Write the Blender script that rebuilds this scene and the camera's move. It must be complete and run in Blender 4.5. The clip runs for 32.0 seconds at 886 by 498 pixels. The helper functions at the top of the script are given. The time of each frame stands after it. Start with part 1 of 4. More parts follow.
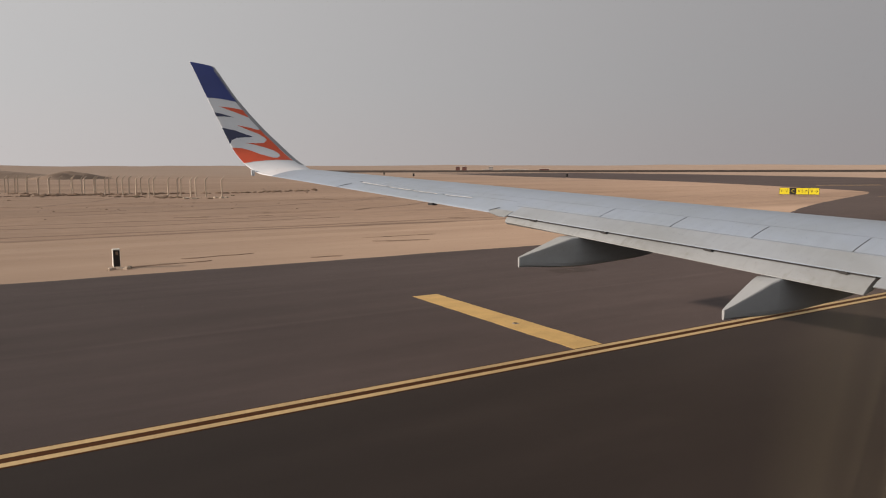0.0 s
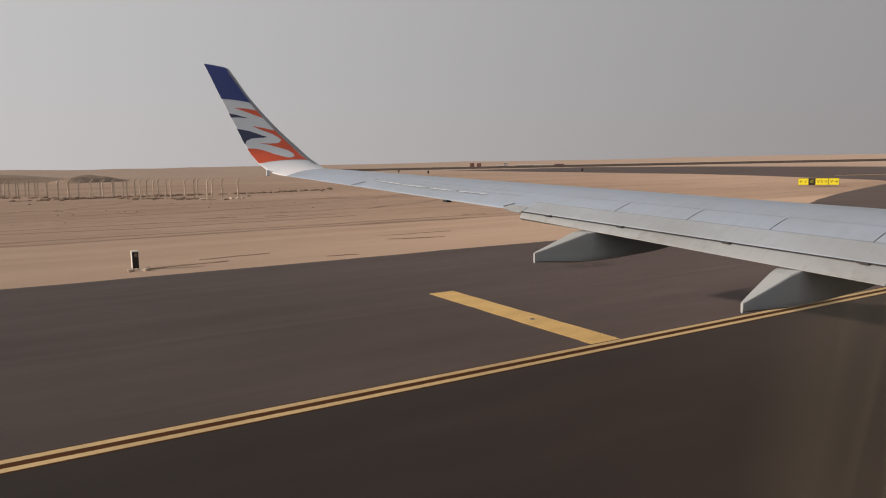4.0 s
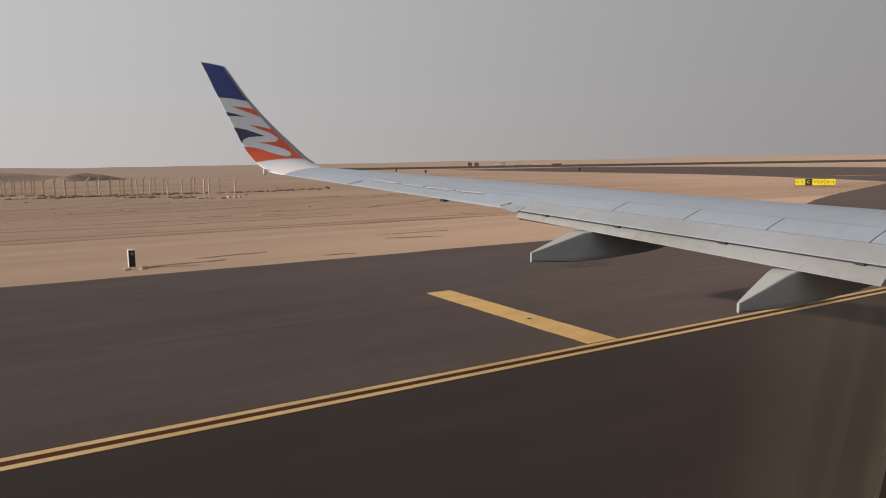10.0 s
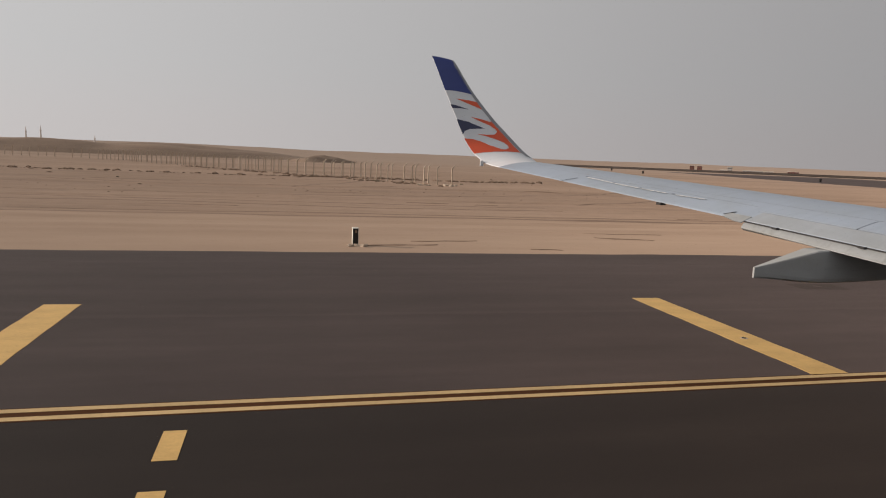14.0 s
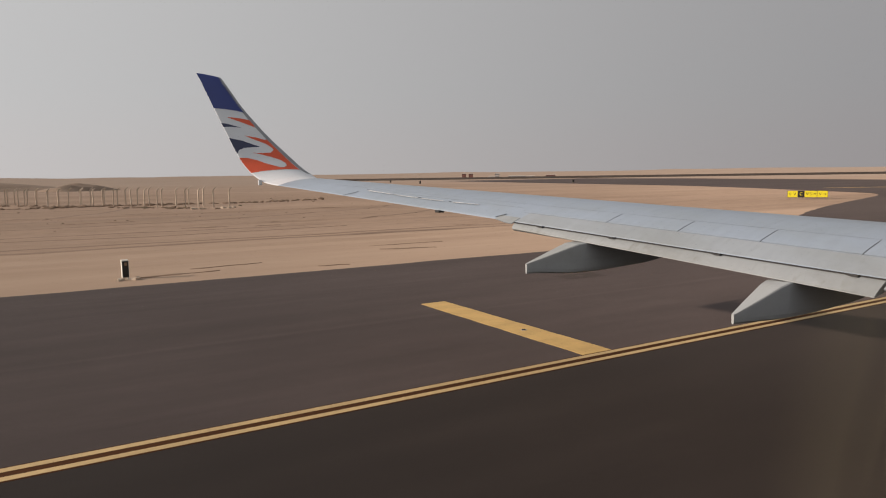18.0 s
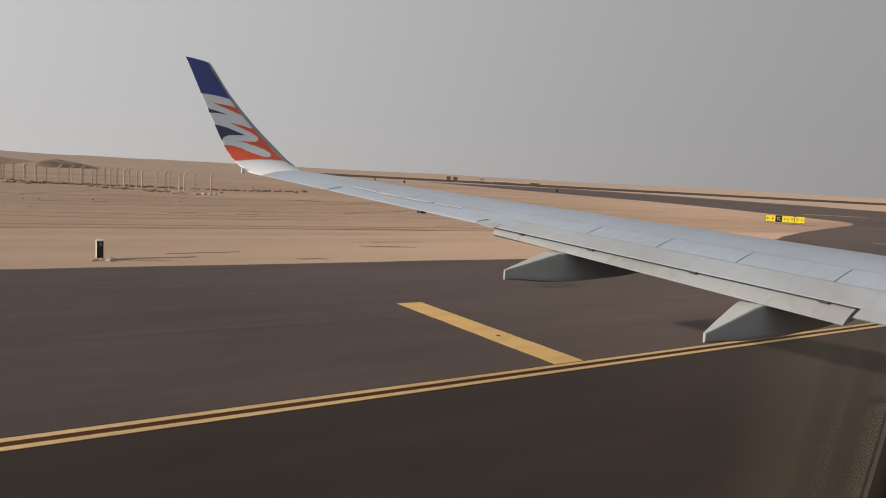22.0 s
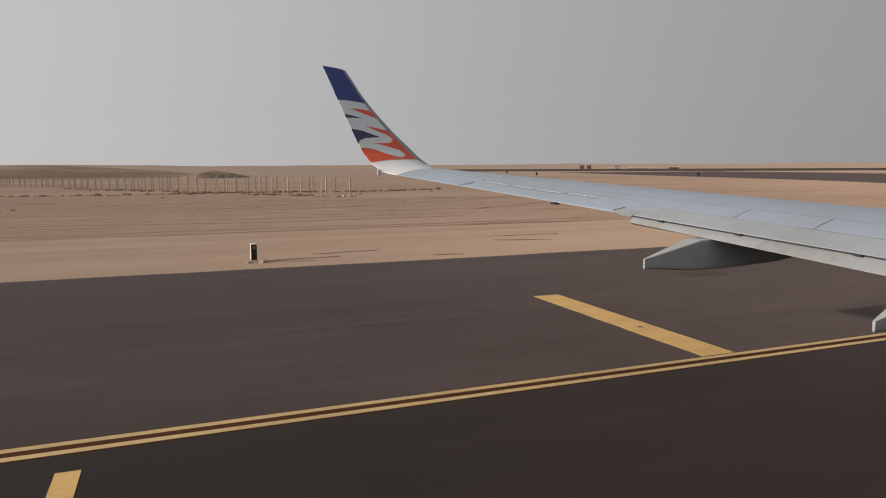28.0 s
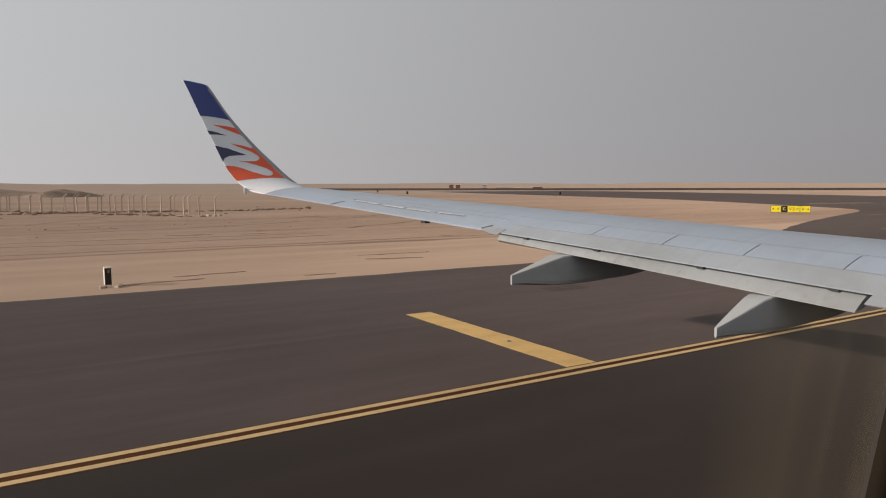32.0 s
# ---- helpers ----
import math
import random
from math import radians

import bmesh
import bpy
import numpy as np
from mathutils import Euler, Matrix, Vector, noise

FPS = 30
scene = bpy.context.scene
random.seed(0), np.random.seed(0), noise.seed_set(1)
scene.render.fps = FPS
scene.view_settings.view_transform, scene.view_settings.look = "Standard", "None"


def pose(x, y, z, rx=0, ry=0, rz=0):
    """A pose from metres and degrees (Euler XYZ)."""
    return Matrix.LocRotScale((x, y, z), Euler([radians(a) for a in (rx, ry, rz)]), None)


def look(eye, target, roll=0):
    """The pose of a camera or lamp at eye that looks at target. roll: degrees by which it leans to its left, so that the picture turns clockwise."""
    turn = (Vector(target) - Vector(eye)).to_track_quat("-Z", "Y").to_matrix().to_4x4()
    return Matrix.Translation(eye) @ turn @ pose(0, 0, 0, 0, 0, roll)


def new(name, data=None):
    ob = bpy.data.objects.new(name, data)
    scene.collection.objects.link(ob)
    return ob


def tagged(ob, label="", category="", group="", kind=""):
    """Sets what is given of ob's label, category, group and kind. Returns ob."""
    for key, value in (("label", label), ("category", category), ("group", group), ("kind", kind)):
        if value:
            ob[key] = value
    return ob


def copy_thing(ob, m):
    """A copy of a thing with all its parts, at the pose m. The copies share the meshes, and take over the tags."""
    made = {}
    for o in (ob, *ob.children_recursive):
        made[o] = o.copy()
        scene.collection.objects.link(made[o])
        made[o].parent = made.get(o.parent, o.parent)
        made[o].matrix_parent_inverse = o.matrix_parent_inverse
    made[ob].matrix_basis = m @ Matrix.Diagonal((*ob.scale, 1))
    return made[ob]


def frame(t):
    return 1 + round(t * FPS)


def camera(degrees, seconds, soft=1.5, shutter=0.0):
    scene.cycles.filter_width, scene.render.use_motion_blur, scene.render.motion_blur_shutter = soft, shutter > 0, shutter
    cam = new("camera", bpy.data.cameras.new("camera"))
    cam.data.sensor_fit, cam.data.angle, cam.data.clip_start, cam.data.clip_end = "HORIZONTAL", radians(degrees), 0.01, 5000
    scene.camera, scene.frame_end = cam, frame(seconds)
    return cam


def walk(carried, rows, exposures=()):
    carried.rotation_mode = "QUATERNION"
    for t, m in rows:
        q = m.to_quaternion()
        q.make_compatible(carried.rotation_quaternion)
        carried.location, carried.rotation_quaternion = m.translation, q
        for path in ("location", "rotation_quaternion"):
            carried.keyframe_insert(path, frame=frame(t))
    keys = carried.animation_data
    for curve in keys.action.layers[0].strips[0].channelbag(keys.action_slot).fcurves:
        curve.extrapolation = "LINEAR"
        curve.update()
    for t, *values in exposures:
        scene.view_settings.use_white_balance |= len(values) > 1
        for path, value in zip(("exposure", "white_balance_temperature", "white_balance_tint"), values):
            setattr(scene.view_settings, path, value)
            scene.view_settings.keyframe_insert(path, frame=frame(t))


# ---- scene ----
# The place is laid out round the parked-still aircraft: x forward, y outboard to its left, z up.
EYE = 3.8
cam = camera(64.8, 32.0, 1.1)
PATH = [
    (0, -31.00, -6.60, 0.10, 0.000, -0.000, -0.000),
    (0.5, -30.80, -6.62, 0.19, 0.000, -0.001, -0.000),
    (1, -30.65, -6.57, 0.87, 0.001, -0.002, -0.000),
    (1.5, -30.33, -6.60, 0.94, 0.001, 0.000, 0.000),
    (2, -30.02, -6.59, 0.94, 0.002, -0.001, -0.000),
    (2.5, -29.75, -6.57, 0.72, 0.003, -0.001, -0.000),
    (3, -29.58, -6.64, 0.75, 0.003, -0.001, -0.000),
    (3.5, -29.53, -6.80, 0.90, 0.006, -0.000, -0.000),
    (5.5, -30.94, -6.79, 1.74, 0.028, -0.000, -0.000),
    (6, -31.07, -6.81, 1.38, 0.028, -0.000, -0.000),
    (6.5, -31.03, -6.89, 1.43, 0.027, -0.000, -0.000),
    (7, -30.95, -7.06, 1.53, 0.027, 0.000, -0.000),
    (7.5, -30.82, -7.02, 1.58, 0.027, -0.000, -0.000),
    (8, -30.56, -7.00, 1.53, 0.026, -0.001, -0.000),
    (8.5, -30.47, -6.90, 1.79, 0.025, -0.000, 0.000),
    (9, -30.25, -6.81, 1.66, 0.024, -0.001, -0.000),
    (9.5, -30.13, -6.88, 1.17, 0.022, -0.001, -0.000),
    (10, -30.02, -6.90, 0.96, 0.020, -0.000, -0.000),
    (10.5, -30.06, -6.98, 1.24, 0.015, 0.000, -0.000),
    (11, -30.20, -6.82, 1.17, 0.011, 0.000, -0.000),
    (11.5, -30.21, -6.67, 0.29, 0.007, -0.000, -0.000),
    (12, -23.92, -6.08, 1.63, 0.004, 0.001, 0.000),
    (12.5, -13.52, -6.33, 2.83, 0.003, 0.001, 0.000),
    (13, -11.52, -6.12, 0.56, 0.003, -0.001, -0.000),
    (13.5, -11.96, -6.62, -1.34, 0.003, -0.001, -0.000),
    (15.5, -13.23, -8.94, -2.91, 0.001, 0.000, 0.000),
    (16, -11.38, -7.41, -2.24, 0.001, 0.000, 0.000),
    (16.5, -17.70, -6.82, -3.04, 0.001, -0.000, -0.000),
    (17, -28.94, -7.43, -2.73, 0.000, 0.001, 0.000),
    (17.5, -30.59, -6.42, -1.49, 0.000, 0.001, 0.000),
    (18, -30.48, -6.00, 0.82, 0.000, 0.000, 0.000),
    (18.5, -34.17, -4.62, 0.97, 0.000, 0.001, 0.000),
    (19, -35.99, -5.59, 0.51, 0.000, 0.002, 0.000),
    (19.5, -37.20, -6.37, 0.60, 0.000, 0.002, 0.000),
    (20, -37.95, -6.77, 0.05, 0.001, -0.002, -0.000),
    (20.5, -37.66, -7.20, -0.37, 0.001, -0.002, -0.000),
    (21, -37.18, -7.64, 0.09, 0.001, -0.002, -0.000),
    (21.5, -33.05, -7.85, -2.29, 0.003, -0.000, -0.000),
    (22, -31.73, -5.85, -3.05, 0.004, -0.001, -0.000),
    (22.5, -26.82, -3.79, -4.06, 0.005, -0.000, -0.000),
    (23, -26.14, -3.75, -0.85, 0.005, 0.001, 0.000),
    (23.5, -26.96, -3.80, 2.35, 0.005, 0.001, 0.000),
    (24, -26.51, -3.77, 0.51, 0.006, 0.001, 0.000),
    (24.5, -23.85, -3.95, -0.58, 0.007, 0.001, 0.000),
    (25, -21.92, -4.34, -1.36, 0.007, 0.001, 0.000),
    (25.5, -21.93, -4.24, -0.63, 0.008, 0.001, 0.000),
    (27.5, -20.23, -6.14, -3.08, 0.010, 0.001, 0.000),
    (28, -21.01, -6.66, 0.25, 0.011, 0.001, 0.000),
    (28.5, -26.93, -7.07, -0.34, 0.011, 0.000, 0.000),
    (29, -31.41, -7.61, -1.32, 0.012, -0.000, 0.000),
    (29.5, -32.19, -6.83, 0.60, 0.015, 0.000, -0.000),
    (30, -33.05, -6.03, 0.13, 0.017, 0.000, -0.000),
    (30.5, -33.15, -5.79, 0.63, 0.020, -0.001, -0.000),
    (31, -32.34, -5.21, 0.37, 0.024, -0.001, -0.000),
    (31.5, -32.03, -5.00, 0.35, 0.022, -0.001, -0.000),
    (32, -31.52, -5.14, 0.08, 0.020, 0.001, -0.000),
]
walk(cam, [(t, pose(x, y, EYE + z, 90 + pitch, roll, yaw)) for t, yaw, pitch, roll, x, y, z in PATH],
     exposures=((0.0, 0.0, 6450, 14), (11.0, 0.0, 6430, 14), (13.0, -0.1, 6430, 14), (16.0, -0.04, 6460, 14), (17.0, 0.03, 6430, 13.5), (18.2, 0.03, 6400, 13), (19.0, -0.06, 6400, 13), (20.5, 0.05, 6400, 13),
                (22.0, 0.07, 6370, 12), (23.0, -0.1, 6350, 12), (25.0, -0.1, 6320, 12), (28.0, -0.06, 6320, 13), (30.0, 0.03, 6310, 13), (32.0, 0.0, 6280, 12.5)))

# ---- sky and sun ----
SUN_AZ = math.atan2(0.24, -0.97)      # towards the sun: behind and outboard
SUN_EL = radians(17.3)
world = bpy.data.worlds.new("hazy_sky")
scene.world = world
world.use_nodes = True
wt = world.node_tree
wt.nodes.clear()
sky = wt.nodes.new("ShaderNodeTexSky")
sky.sky_type = "NISHITA"
sky.sun_disc = False
sky.sun_elevation = SUN_EL
sky.sun_rotation = math.pi / 2 - SUN_AZ
sky.air_density, sky.dust_density, sky.ozone_density = 1.0, 6.0, 1.0
pale = wt.nodes.new("ShaderNodeHueSaturation")
pale.inputs["Saturation"].default_value = 0.15
# thick dust haze, paler towards the sun's side
way = wt.nodes.new("ShaderNodeTexCoord")
lean = wt.nodes.new("ShaderNodeVectorMath")
lean.operation = "DOT_PRODUCT"
lean.inputs[1].default_value = (math.cos(SUN_AZ), math.sin(SUN_AZ), 0)
pink = wt.nodes.new("ShaderNodeValToRGB")
for e, (p, c) in zip(pink.color_ramp.elements, ((0.0, (2.58, 2.55, 2.55, 1)), (1.0, (7.0, 7.05, 6.8, 1)))):
    e.position, e.color = p, c
half = wt.nodes.new("ShaderNodeMath")
half.operation = "MULTIPLY_ADD"
half.inputs[1].default_value, half.inputs[2].default_value = 0.5, 0.5
haze = wt.nodes.new("ShaderNodeMix")
haze.data_type = "RGBA"
haze.inputs[0].default_value = 0.95
back = wt.nodes.new("ShaderNodeBackground")
back.inputs["Strength"].default_value = 0.10
wout = wt.nodes.new("ShaderNodeOutputWorld")
wt.links.new(way.outputs["Generated"], lean.inputs[0])
wt.links.new(lean.outputs["Value"], half.inputs[0])
wt.links.new(half.outputs[0], pink.inputs[0])
wt.links.new(pink.outputs[0], haze.inputs[7])
wt.links.new(sky.outputs[0], pale.inputs["Color"])
wt.links.new(pale.outputs[0], haze.inputs[6])
# a faint pink band of dust low on the horizon
up = wt.nodes.new("ShaderNodeSeparateXYZ")
low = wt.nodes.new("ShaderNodeValToRGB")
low.color_ramp.interpolation = "EASE"
for e, (p, c) in zip(low.color_ramp.elements, ((0.0, (1.035, 0.995, 0.985, 1)), (0.13, (1, 1, 1, 1)))):
    e.position, e.color = p, c
dust = wt.nodes.new("ShaderNodeMix")
dust.data_type, dust.blend_type = "RGBA", "MULTIPLY"
dust.inputs[0].default_value = 1.0
wt.links.new(way.outputs["Generated"], up.inputs[0])
wt.links.new(up.outputs[2], low.inputs[0])
wt.links.new(haze.outputs[2], dust.inputs[6])
wt.links.new(low.outputs[0], dust.inputs[7])
wt.links.new(dust.outputs[2], back.inputs["Color"])
wt.links.new(back.outputs[0], wout.inputs[0])

lamp = bpy.data.lights.new("sun", "SUN")
lamp.energy, lamp.angle, lamp.color = 4.75, radians(0.8), (1.0, 0.84, 0.67)
sun = new("sun", lamp)
to_sun = Vector((math.cos(SUN_AZ) * math.cos(SUN_EL), math.sin(SUN_AZ) * math.cos(SUN_EL), math.sin(SUN_EL)))
sun.matrix_world = look(tuple(to_sun * 60), (0, 0, 0))


# ---- materials ----
def material(name, colour, rough=0.6, metal=0.0, spec=0.5):
    m = bpy.data.materials.new(name)
    m.use_nodes = True
    b = m.node_tree.nodes["Principled BSDF"]
    b.inputs["Base Color"].default_value = (*colour, 1)
    b.inputs["Roughness"].default_value = rough
    b.inputs["Metallic"].default_value = metal
    b.inputs["Specular IOR Level"].default_value = spec
    return m


def coords(nt, scale=(1, 1, 1)):
    tc = nt.nodes.new("ShaderNodeTexCoord")
    mp = nt.nodes.new("ShaderNodeMapping")
    mp.inputs["Scale"].default_value = scale
    nt.links.new(tc.outputs["Object"], mp.inputs["Vector"])
    return mp.outputs[0]


def noise_node(nt, scale, detail=4.0, stretch=(1, 1, 1), rough=0.55):
    n = nt.nodes.new("ShaderNodeTexNoise")
    n.inputs["Scale"].default_value = scale
    n.inputs["Detail"].default_value = detail
    n.inputs["Roughness"].default_value = rough
    nt.links.new(coords(nt, stretch), n.inputs["Vector"])
    return n.outputs["Fac"]


def ramp(nt, fac, stops):
    r = nt.nodes.new("ShaderNodeValToRGB")
    els = r.color_ramp.elements
    while len(els) < len(stops):
        els.new(0.5)
    for e, (p, c) in zip(els, stops):
        e.position, e.color = p, (*c, 1)
    nt.links.new(fac, r.inputs[0])
    return r.outputs[0]


def blend(nt, a, b, mode="MULTIPLY", fac=1.0):
    m = nt.nodes.new("ShaderNodeMix")
    m.data_type, m.blend_type = "RGBA", mode
    if isinstance(fac, float):
        m.inputs[0].default_value = fac
    else:
        nt.links.new(fac, m.inputs[0])
    for sock, v in ((m.inputs[6], a), (m.inputs[7], b)):
        if isinstance(v, tuple):
            sock.default_value = (*v, 1)
        else:
            nt.links.new(v, sock)
    return m.outputs[2]


def bump(nt, height, strength, dist=0.02):
    b = nt.nodes.new("ShaderNodeBump")
    b.inputs["Strength"].default_value = strength
    b.inputs["Distance"].default_value = dist
    nt.links.new(height, b.inputs["Height"])
    nt.links.new(b.outputs[0], nt.nodes["Principled BSDF"].inputs["Normal"])


def set_colour(m, sock):
    m.node_tree.links.new(sock, m.node_tree.nodes["Principled BSDF"].inputs["Base Color"])
    return m


def grey(v):
    return (v, v, v)


def sand_material():
    m = material("desert_sand", (0.45, 0.32, 0.22), 0.95, 0, 0.1)
    nt = m.node_tree
    nt.nodes["Principled BSDF"].inputs["Diffuse Roughness"].default_value = 0.45
    c = ramp(nt, noise_node(nt, 0.03, 5, (0.35, 1, 1)), ((0.3, (0.262, 0.184, 0.134)), (0.55, (0.350, 0.249, 0.184)), (0.75, (0.41, 0.297, 0.221))))
    streak = ramp(nt, noise_node(nt, 0.22, 5, (0.10, 1, 1), 0.65), ((0.32, grey(0.88)), (0.5, grey(1.0)), (0.7, grey(1.05))))
    grain = ramp(nt, noise_node(nt, 1.6, 6, (0.4, 1, 1), 0.7), ((0.3, grey(0.86)), (0.7, grey(1.1))))
    rough = ramp(nt, noise_node(nt, 0.45, 8, (0.3, 1, 1), 0.72), ((0.33, grey(0.80)), (0.40, grey(0.98)), (0.7, grey(1.05))))
    spots = ramp(nt, noise_node(nt, 0.9, 3, (0.45, 1, 1), 0.6), ((0.26, grey(0.80)), (0.31, grey(1.0))))
    c = blend(nt, blend(nt, blend(nt, blend(nt, c, streak), grain), rough), spots)
    # a graded strip of smooth, paler sand runs along the pavement; beyond its rut the ground is rough and darker
    tc, sep = nt.nodes.new("ShaderNodeTexCoord"), nt.nodes.new("ShaderNodeSeparateXYZ")
    nt.links.new(tc.outputs["Object"], sep.inputs[0])
    wob = nt.nodes.new("ShaderNodeMath")
    wob.operation = "MULTIPLY_ADD"
    wob.inputs[1].default_value = 9.0
    nt.links.new(noise_node(nt, 0.05, 3, (0.5, 1, 1)), wob.inputs[0])
    nt.links.new(sep.outputs[1], wob.inputs[2])
    strip = nt.nodes.new("ShaderNodeMapRange")
    strip.inputs[1].default_value, strip.inputs[2].default_value = 46.2, 48.4
    nt.links.new(wob.outputs[0], strip.inputs[0])
    graded_c = ramp(nt, noise_node(nt, 0.25, 6, (0.12, 1, 1), 0.6), ((0.3, (0.375, 0.268, 0.196)), (0.7, (0.425, 0.310, 0.230))))
    dust = ramp(nt, noise_node(nt, 0.7, 6, (0.3, 1, 1), 0.7), ((0.3, grey(0.95)), (0.7, grey(1.04))))
    c = blend(nt, blend(nt, graded_c, dust), c, "MIX", strip.outputs[0])
    # the sand turns greyer with distance: haze put into its colour
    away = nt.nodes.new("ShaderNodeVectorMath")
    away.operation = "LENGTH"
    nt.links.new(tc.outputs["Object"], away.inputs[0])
    haze_reach = nt.nodes.new("ShaderNodeMapRange")
    haze_reach.inputs[1].default_value, haze_reach.inputs[2].default_value, haze_reach.inputs[4].default_value = 150.0, 520.0, 0.65
    nt.links.new(away.outputs["Value"], haze_reach.inputs[0])
    hazed_sand = ramp(nt, noise_node(nt, 0.012, 6, (0.6, 1, 1), 0.6), ((0.3, (0.30, 0.236, 0.190)), (0.7, (0.37, 0.292, 0.236))))
    c = blend(nt, c, hazed_sand, "MIX", haze_reach.outputs[0])
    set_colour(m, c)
    bump(nt, noise_node(nt, 2.5, 6, (0.5, 1, 1), 0.7), 0.5, 0.05)
    return m


def asphalt_material(name, k, blue=1.0):
    m = material(name, (0.05, 0.04, 0.034), 0.75, 0, 0.13)
    nt = m.node_tree
    nt.nodes["Principled BSDF"].inputs["Diffuse Roughness"].default_value = 0.5
    c = ramp(nt, noise_node(nt, 0.06, 4, (0.3, 1, 1)), ((0.3, (0.039 * k, 0.0298 * k, 0.0260 * k * blue)), (0.7, (0.0565 * k, 0.0430 * k, 0.0378 * k * blue))))
    streak = ramp(nt, noise_node(nt, 0.9, 4, (0.03, 1, 1), 0.6), ((0.28, grey(0.89)), (0.5, grey(1.0)), (0.75, grey(1.14))))
    grain = ramp(nt, noise_node(nt, 45, 3, (1, 1, 1), 0.8), ((0.25, grey(0.82)), (0.75, grey(1.18))))
    scuff = ramp(nt, noise_node(nt, 0.5, 7, (0.35, 1, 1), 0.75), ((0.32, grey(0.90)), (0.5, grey(1.0)), (0.72, grey(1.18))))
    c = blend(nt, blend(nt, blend(nt, c, streak), grain), scuff)
    set_colour(m, c)
    bump(nt, noise_node(nt, 60, 3, (1, 1, 1), 0.8), 0.35, 0.006)
    return m


def paint_material(name, colour, rough=0.7, worn=0.25, scale=6.0):
    m = material(name, colour, rough, 0, 0.3)
    nt = m.node_tree
    k = 1 - worn
    dirt = ramp(nt, noise_node(nt, scale, 6, (0.5, 1, 1), 0.7), ((0.25, (colour[0] * k, colour[1] * k, colour[2] * k)), (0.6, colour)))
    fine = ramp(nt, noise_node(nt, scale * 9, 4, (1, 1, 1), 0.7), ((0.25, grey(1 - worn * 0.5)), (0.7, grey(1.05))))
    set_colour(m, blend(nt, dirt, fine))
    return m


def skin_material(name, colour, rough, metal=0.0, streaky=0.08, grime=0.0):
    m = material(name, colour, rough, metal, 0.5)
    nt = m.node_tree
    k = 1 - streaky
    a = ramp(nt, noise_node(nt, 0.7, 5, (0.5, 1.4, 1)), ((0.3, (colour[0] * k, colour[1] * k, colour[2] * k)), (0.7, colour)))
    s = ramp(nt, noise_node(nt, 3.0, 5, (0.25, 3.0, 1), 0.65), ((0.25, grey(1 - streaky)), (0.65, grey(1.02))))
    c = blend(nt, a, s)
    if grime:
        g = 1 - grime
        dirt = ramp(nt, noise_node(nt, 0.9, 7, (0.8, 0.5, 1), 0.68), ((0.34, (g, g * 0.985, g * 0.93)), (0.56, grey(1.0))))
        runs = ramp(nt, noise_node(nt, 5.0, 4, (0.12, 1.6, 1), 0.6), ((0.28, (1 - grime * 0.6, 1 - grime * 0.65, 1 - grime * 0.8)), (0.42, grey(1.0))))
        c = blend(nt, blend(nt, c, dirt), runs)
    set_colour(m, c)
    r = nt.nodes.new("ShaderNodeMapRange")
    r.inputs[3].default_value, r.inputs[4].default_value = rough * 0.85, rough * 1.2
    nt.links.new(noise_node(nt, 4.0, 4, (0.3, 2, 1)), r.inputs[0])
    nt.links.new(r.outputs[0], nt.nodes["Principled BSDF"].inputs["Roughness"])
    return m


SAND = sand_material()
ASPHALT = asphalt_material("taxiway_asphalt", 0.62, 1.0)
SHOULDER = asphalt_material("shoulder_asphalt", 1.43, 1.07)
JOINT = asphalt_material("pale_joint_asphalt", 1.62, 1.07)
PATCH = asphalt_material("dark_patch_asphalt", 1.1)
TRACK = paint_material("wheel_track_sand", (0.27, 0.183, 0.13), 0.95, 0.25, 0.8)
EARTH_SHADE = paint_material("dark_earth_and_shadow", (0.235, 0.155, 0.105), 0.95, 0.3, 1.5)
RUNWAY = paint_material("far_runway_asphalt", (0.075, 0.06, 0.052), 0.9, 0.3, 0.05)
YELLOW = paint_material("yellow_marking", (0.62, 0.405, 0.15), 0.75, 0.22, 2.0)
LINE = paint_material("pale_yellow_line", (0.555, 0.395, 0.195), 0.75, 0.28, 1.2)
BLACKLINE = paint_material("rust_brown_line_border", (0.072, 0.031, 0.014), 0.9, 0.2, 1.5)
BLACKLINE.node_tree.nodes["Principled BSDF"].inputs["Specular IOR Level"].default_value = 0.04
WING = skin_material("grey_wing_paint", (0.284, 0.338, 0.418), 0.36, 0, 0.06, 0.07)
FLAP = skin_material("pale_flap_paint", (0.302, 0.322, 0.338), 0.42, 0, 0.08, 0.27)
PANEL = skin_material("grey_panel_paint", (0.292, 0.324, 0.362), 0.4, 0, 0.06, 0.14)
# for fine seams, and for the shade painted along the spoilers' step
SEAM_SHADE = skin_material("skin_seam_and_shade", (0.235, 0.275, 0.33), 0.5, 0, 0.1)
FAIRING = skin_material("fairing_paint", (0.335, 0.352, 0.365), 0.4, 0, 0.08, 0.12)
WHITE = skin_material("white_gloss_paint", (0.69, 0.715, 0.75), 0.3, 0, 0.05)
STRIPE = skin_material("bright_white_stripe_paint", (0.86, 0.86, 0.85), 0.5, 0, 0.05)
BLUE = skin_material("royal_blue_paint", (0.026, 0.046, 0.215), 0.3, 0, 0.08)
NAVY = skin_material("navy_paint", (0.03, 0.038, 0.095), 0.3, 0, 0.08)
ORANGE = skin_material("orange_red_paint", (0.70, 0.10, 0.038), 0.35, 0, 0.06)
EDGE = skin_material("bare_metal_edge", (0.33, 0.34, 0.36), 0.45, 0.6, 0.1)
DARK = material("dark_gap", (0.02, 0.02, 0.022), 0.8)
RUBBER = paint_material("black_rubber", (0.02, 0.02, 0.02), 0.75, 0.3, 20)
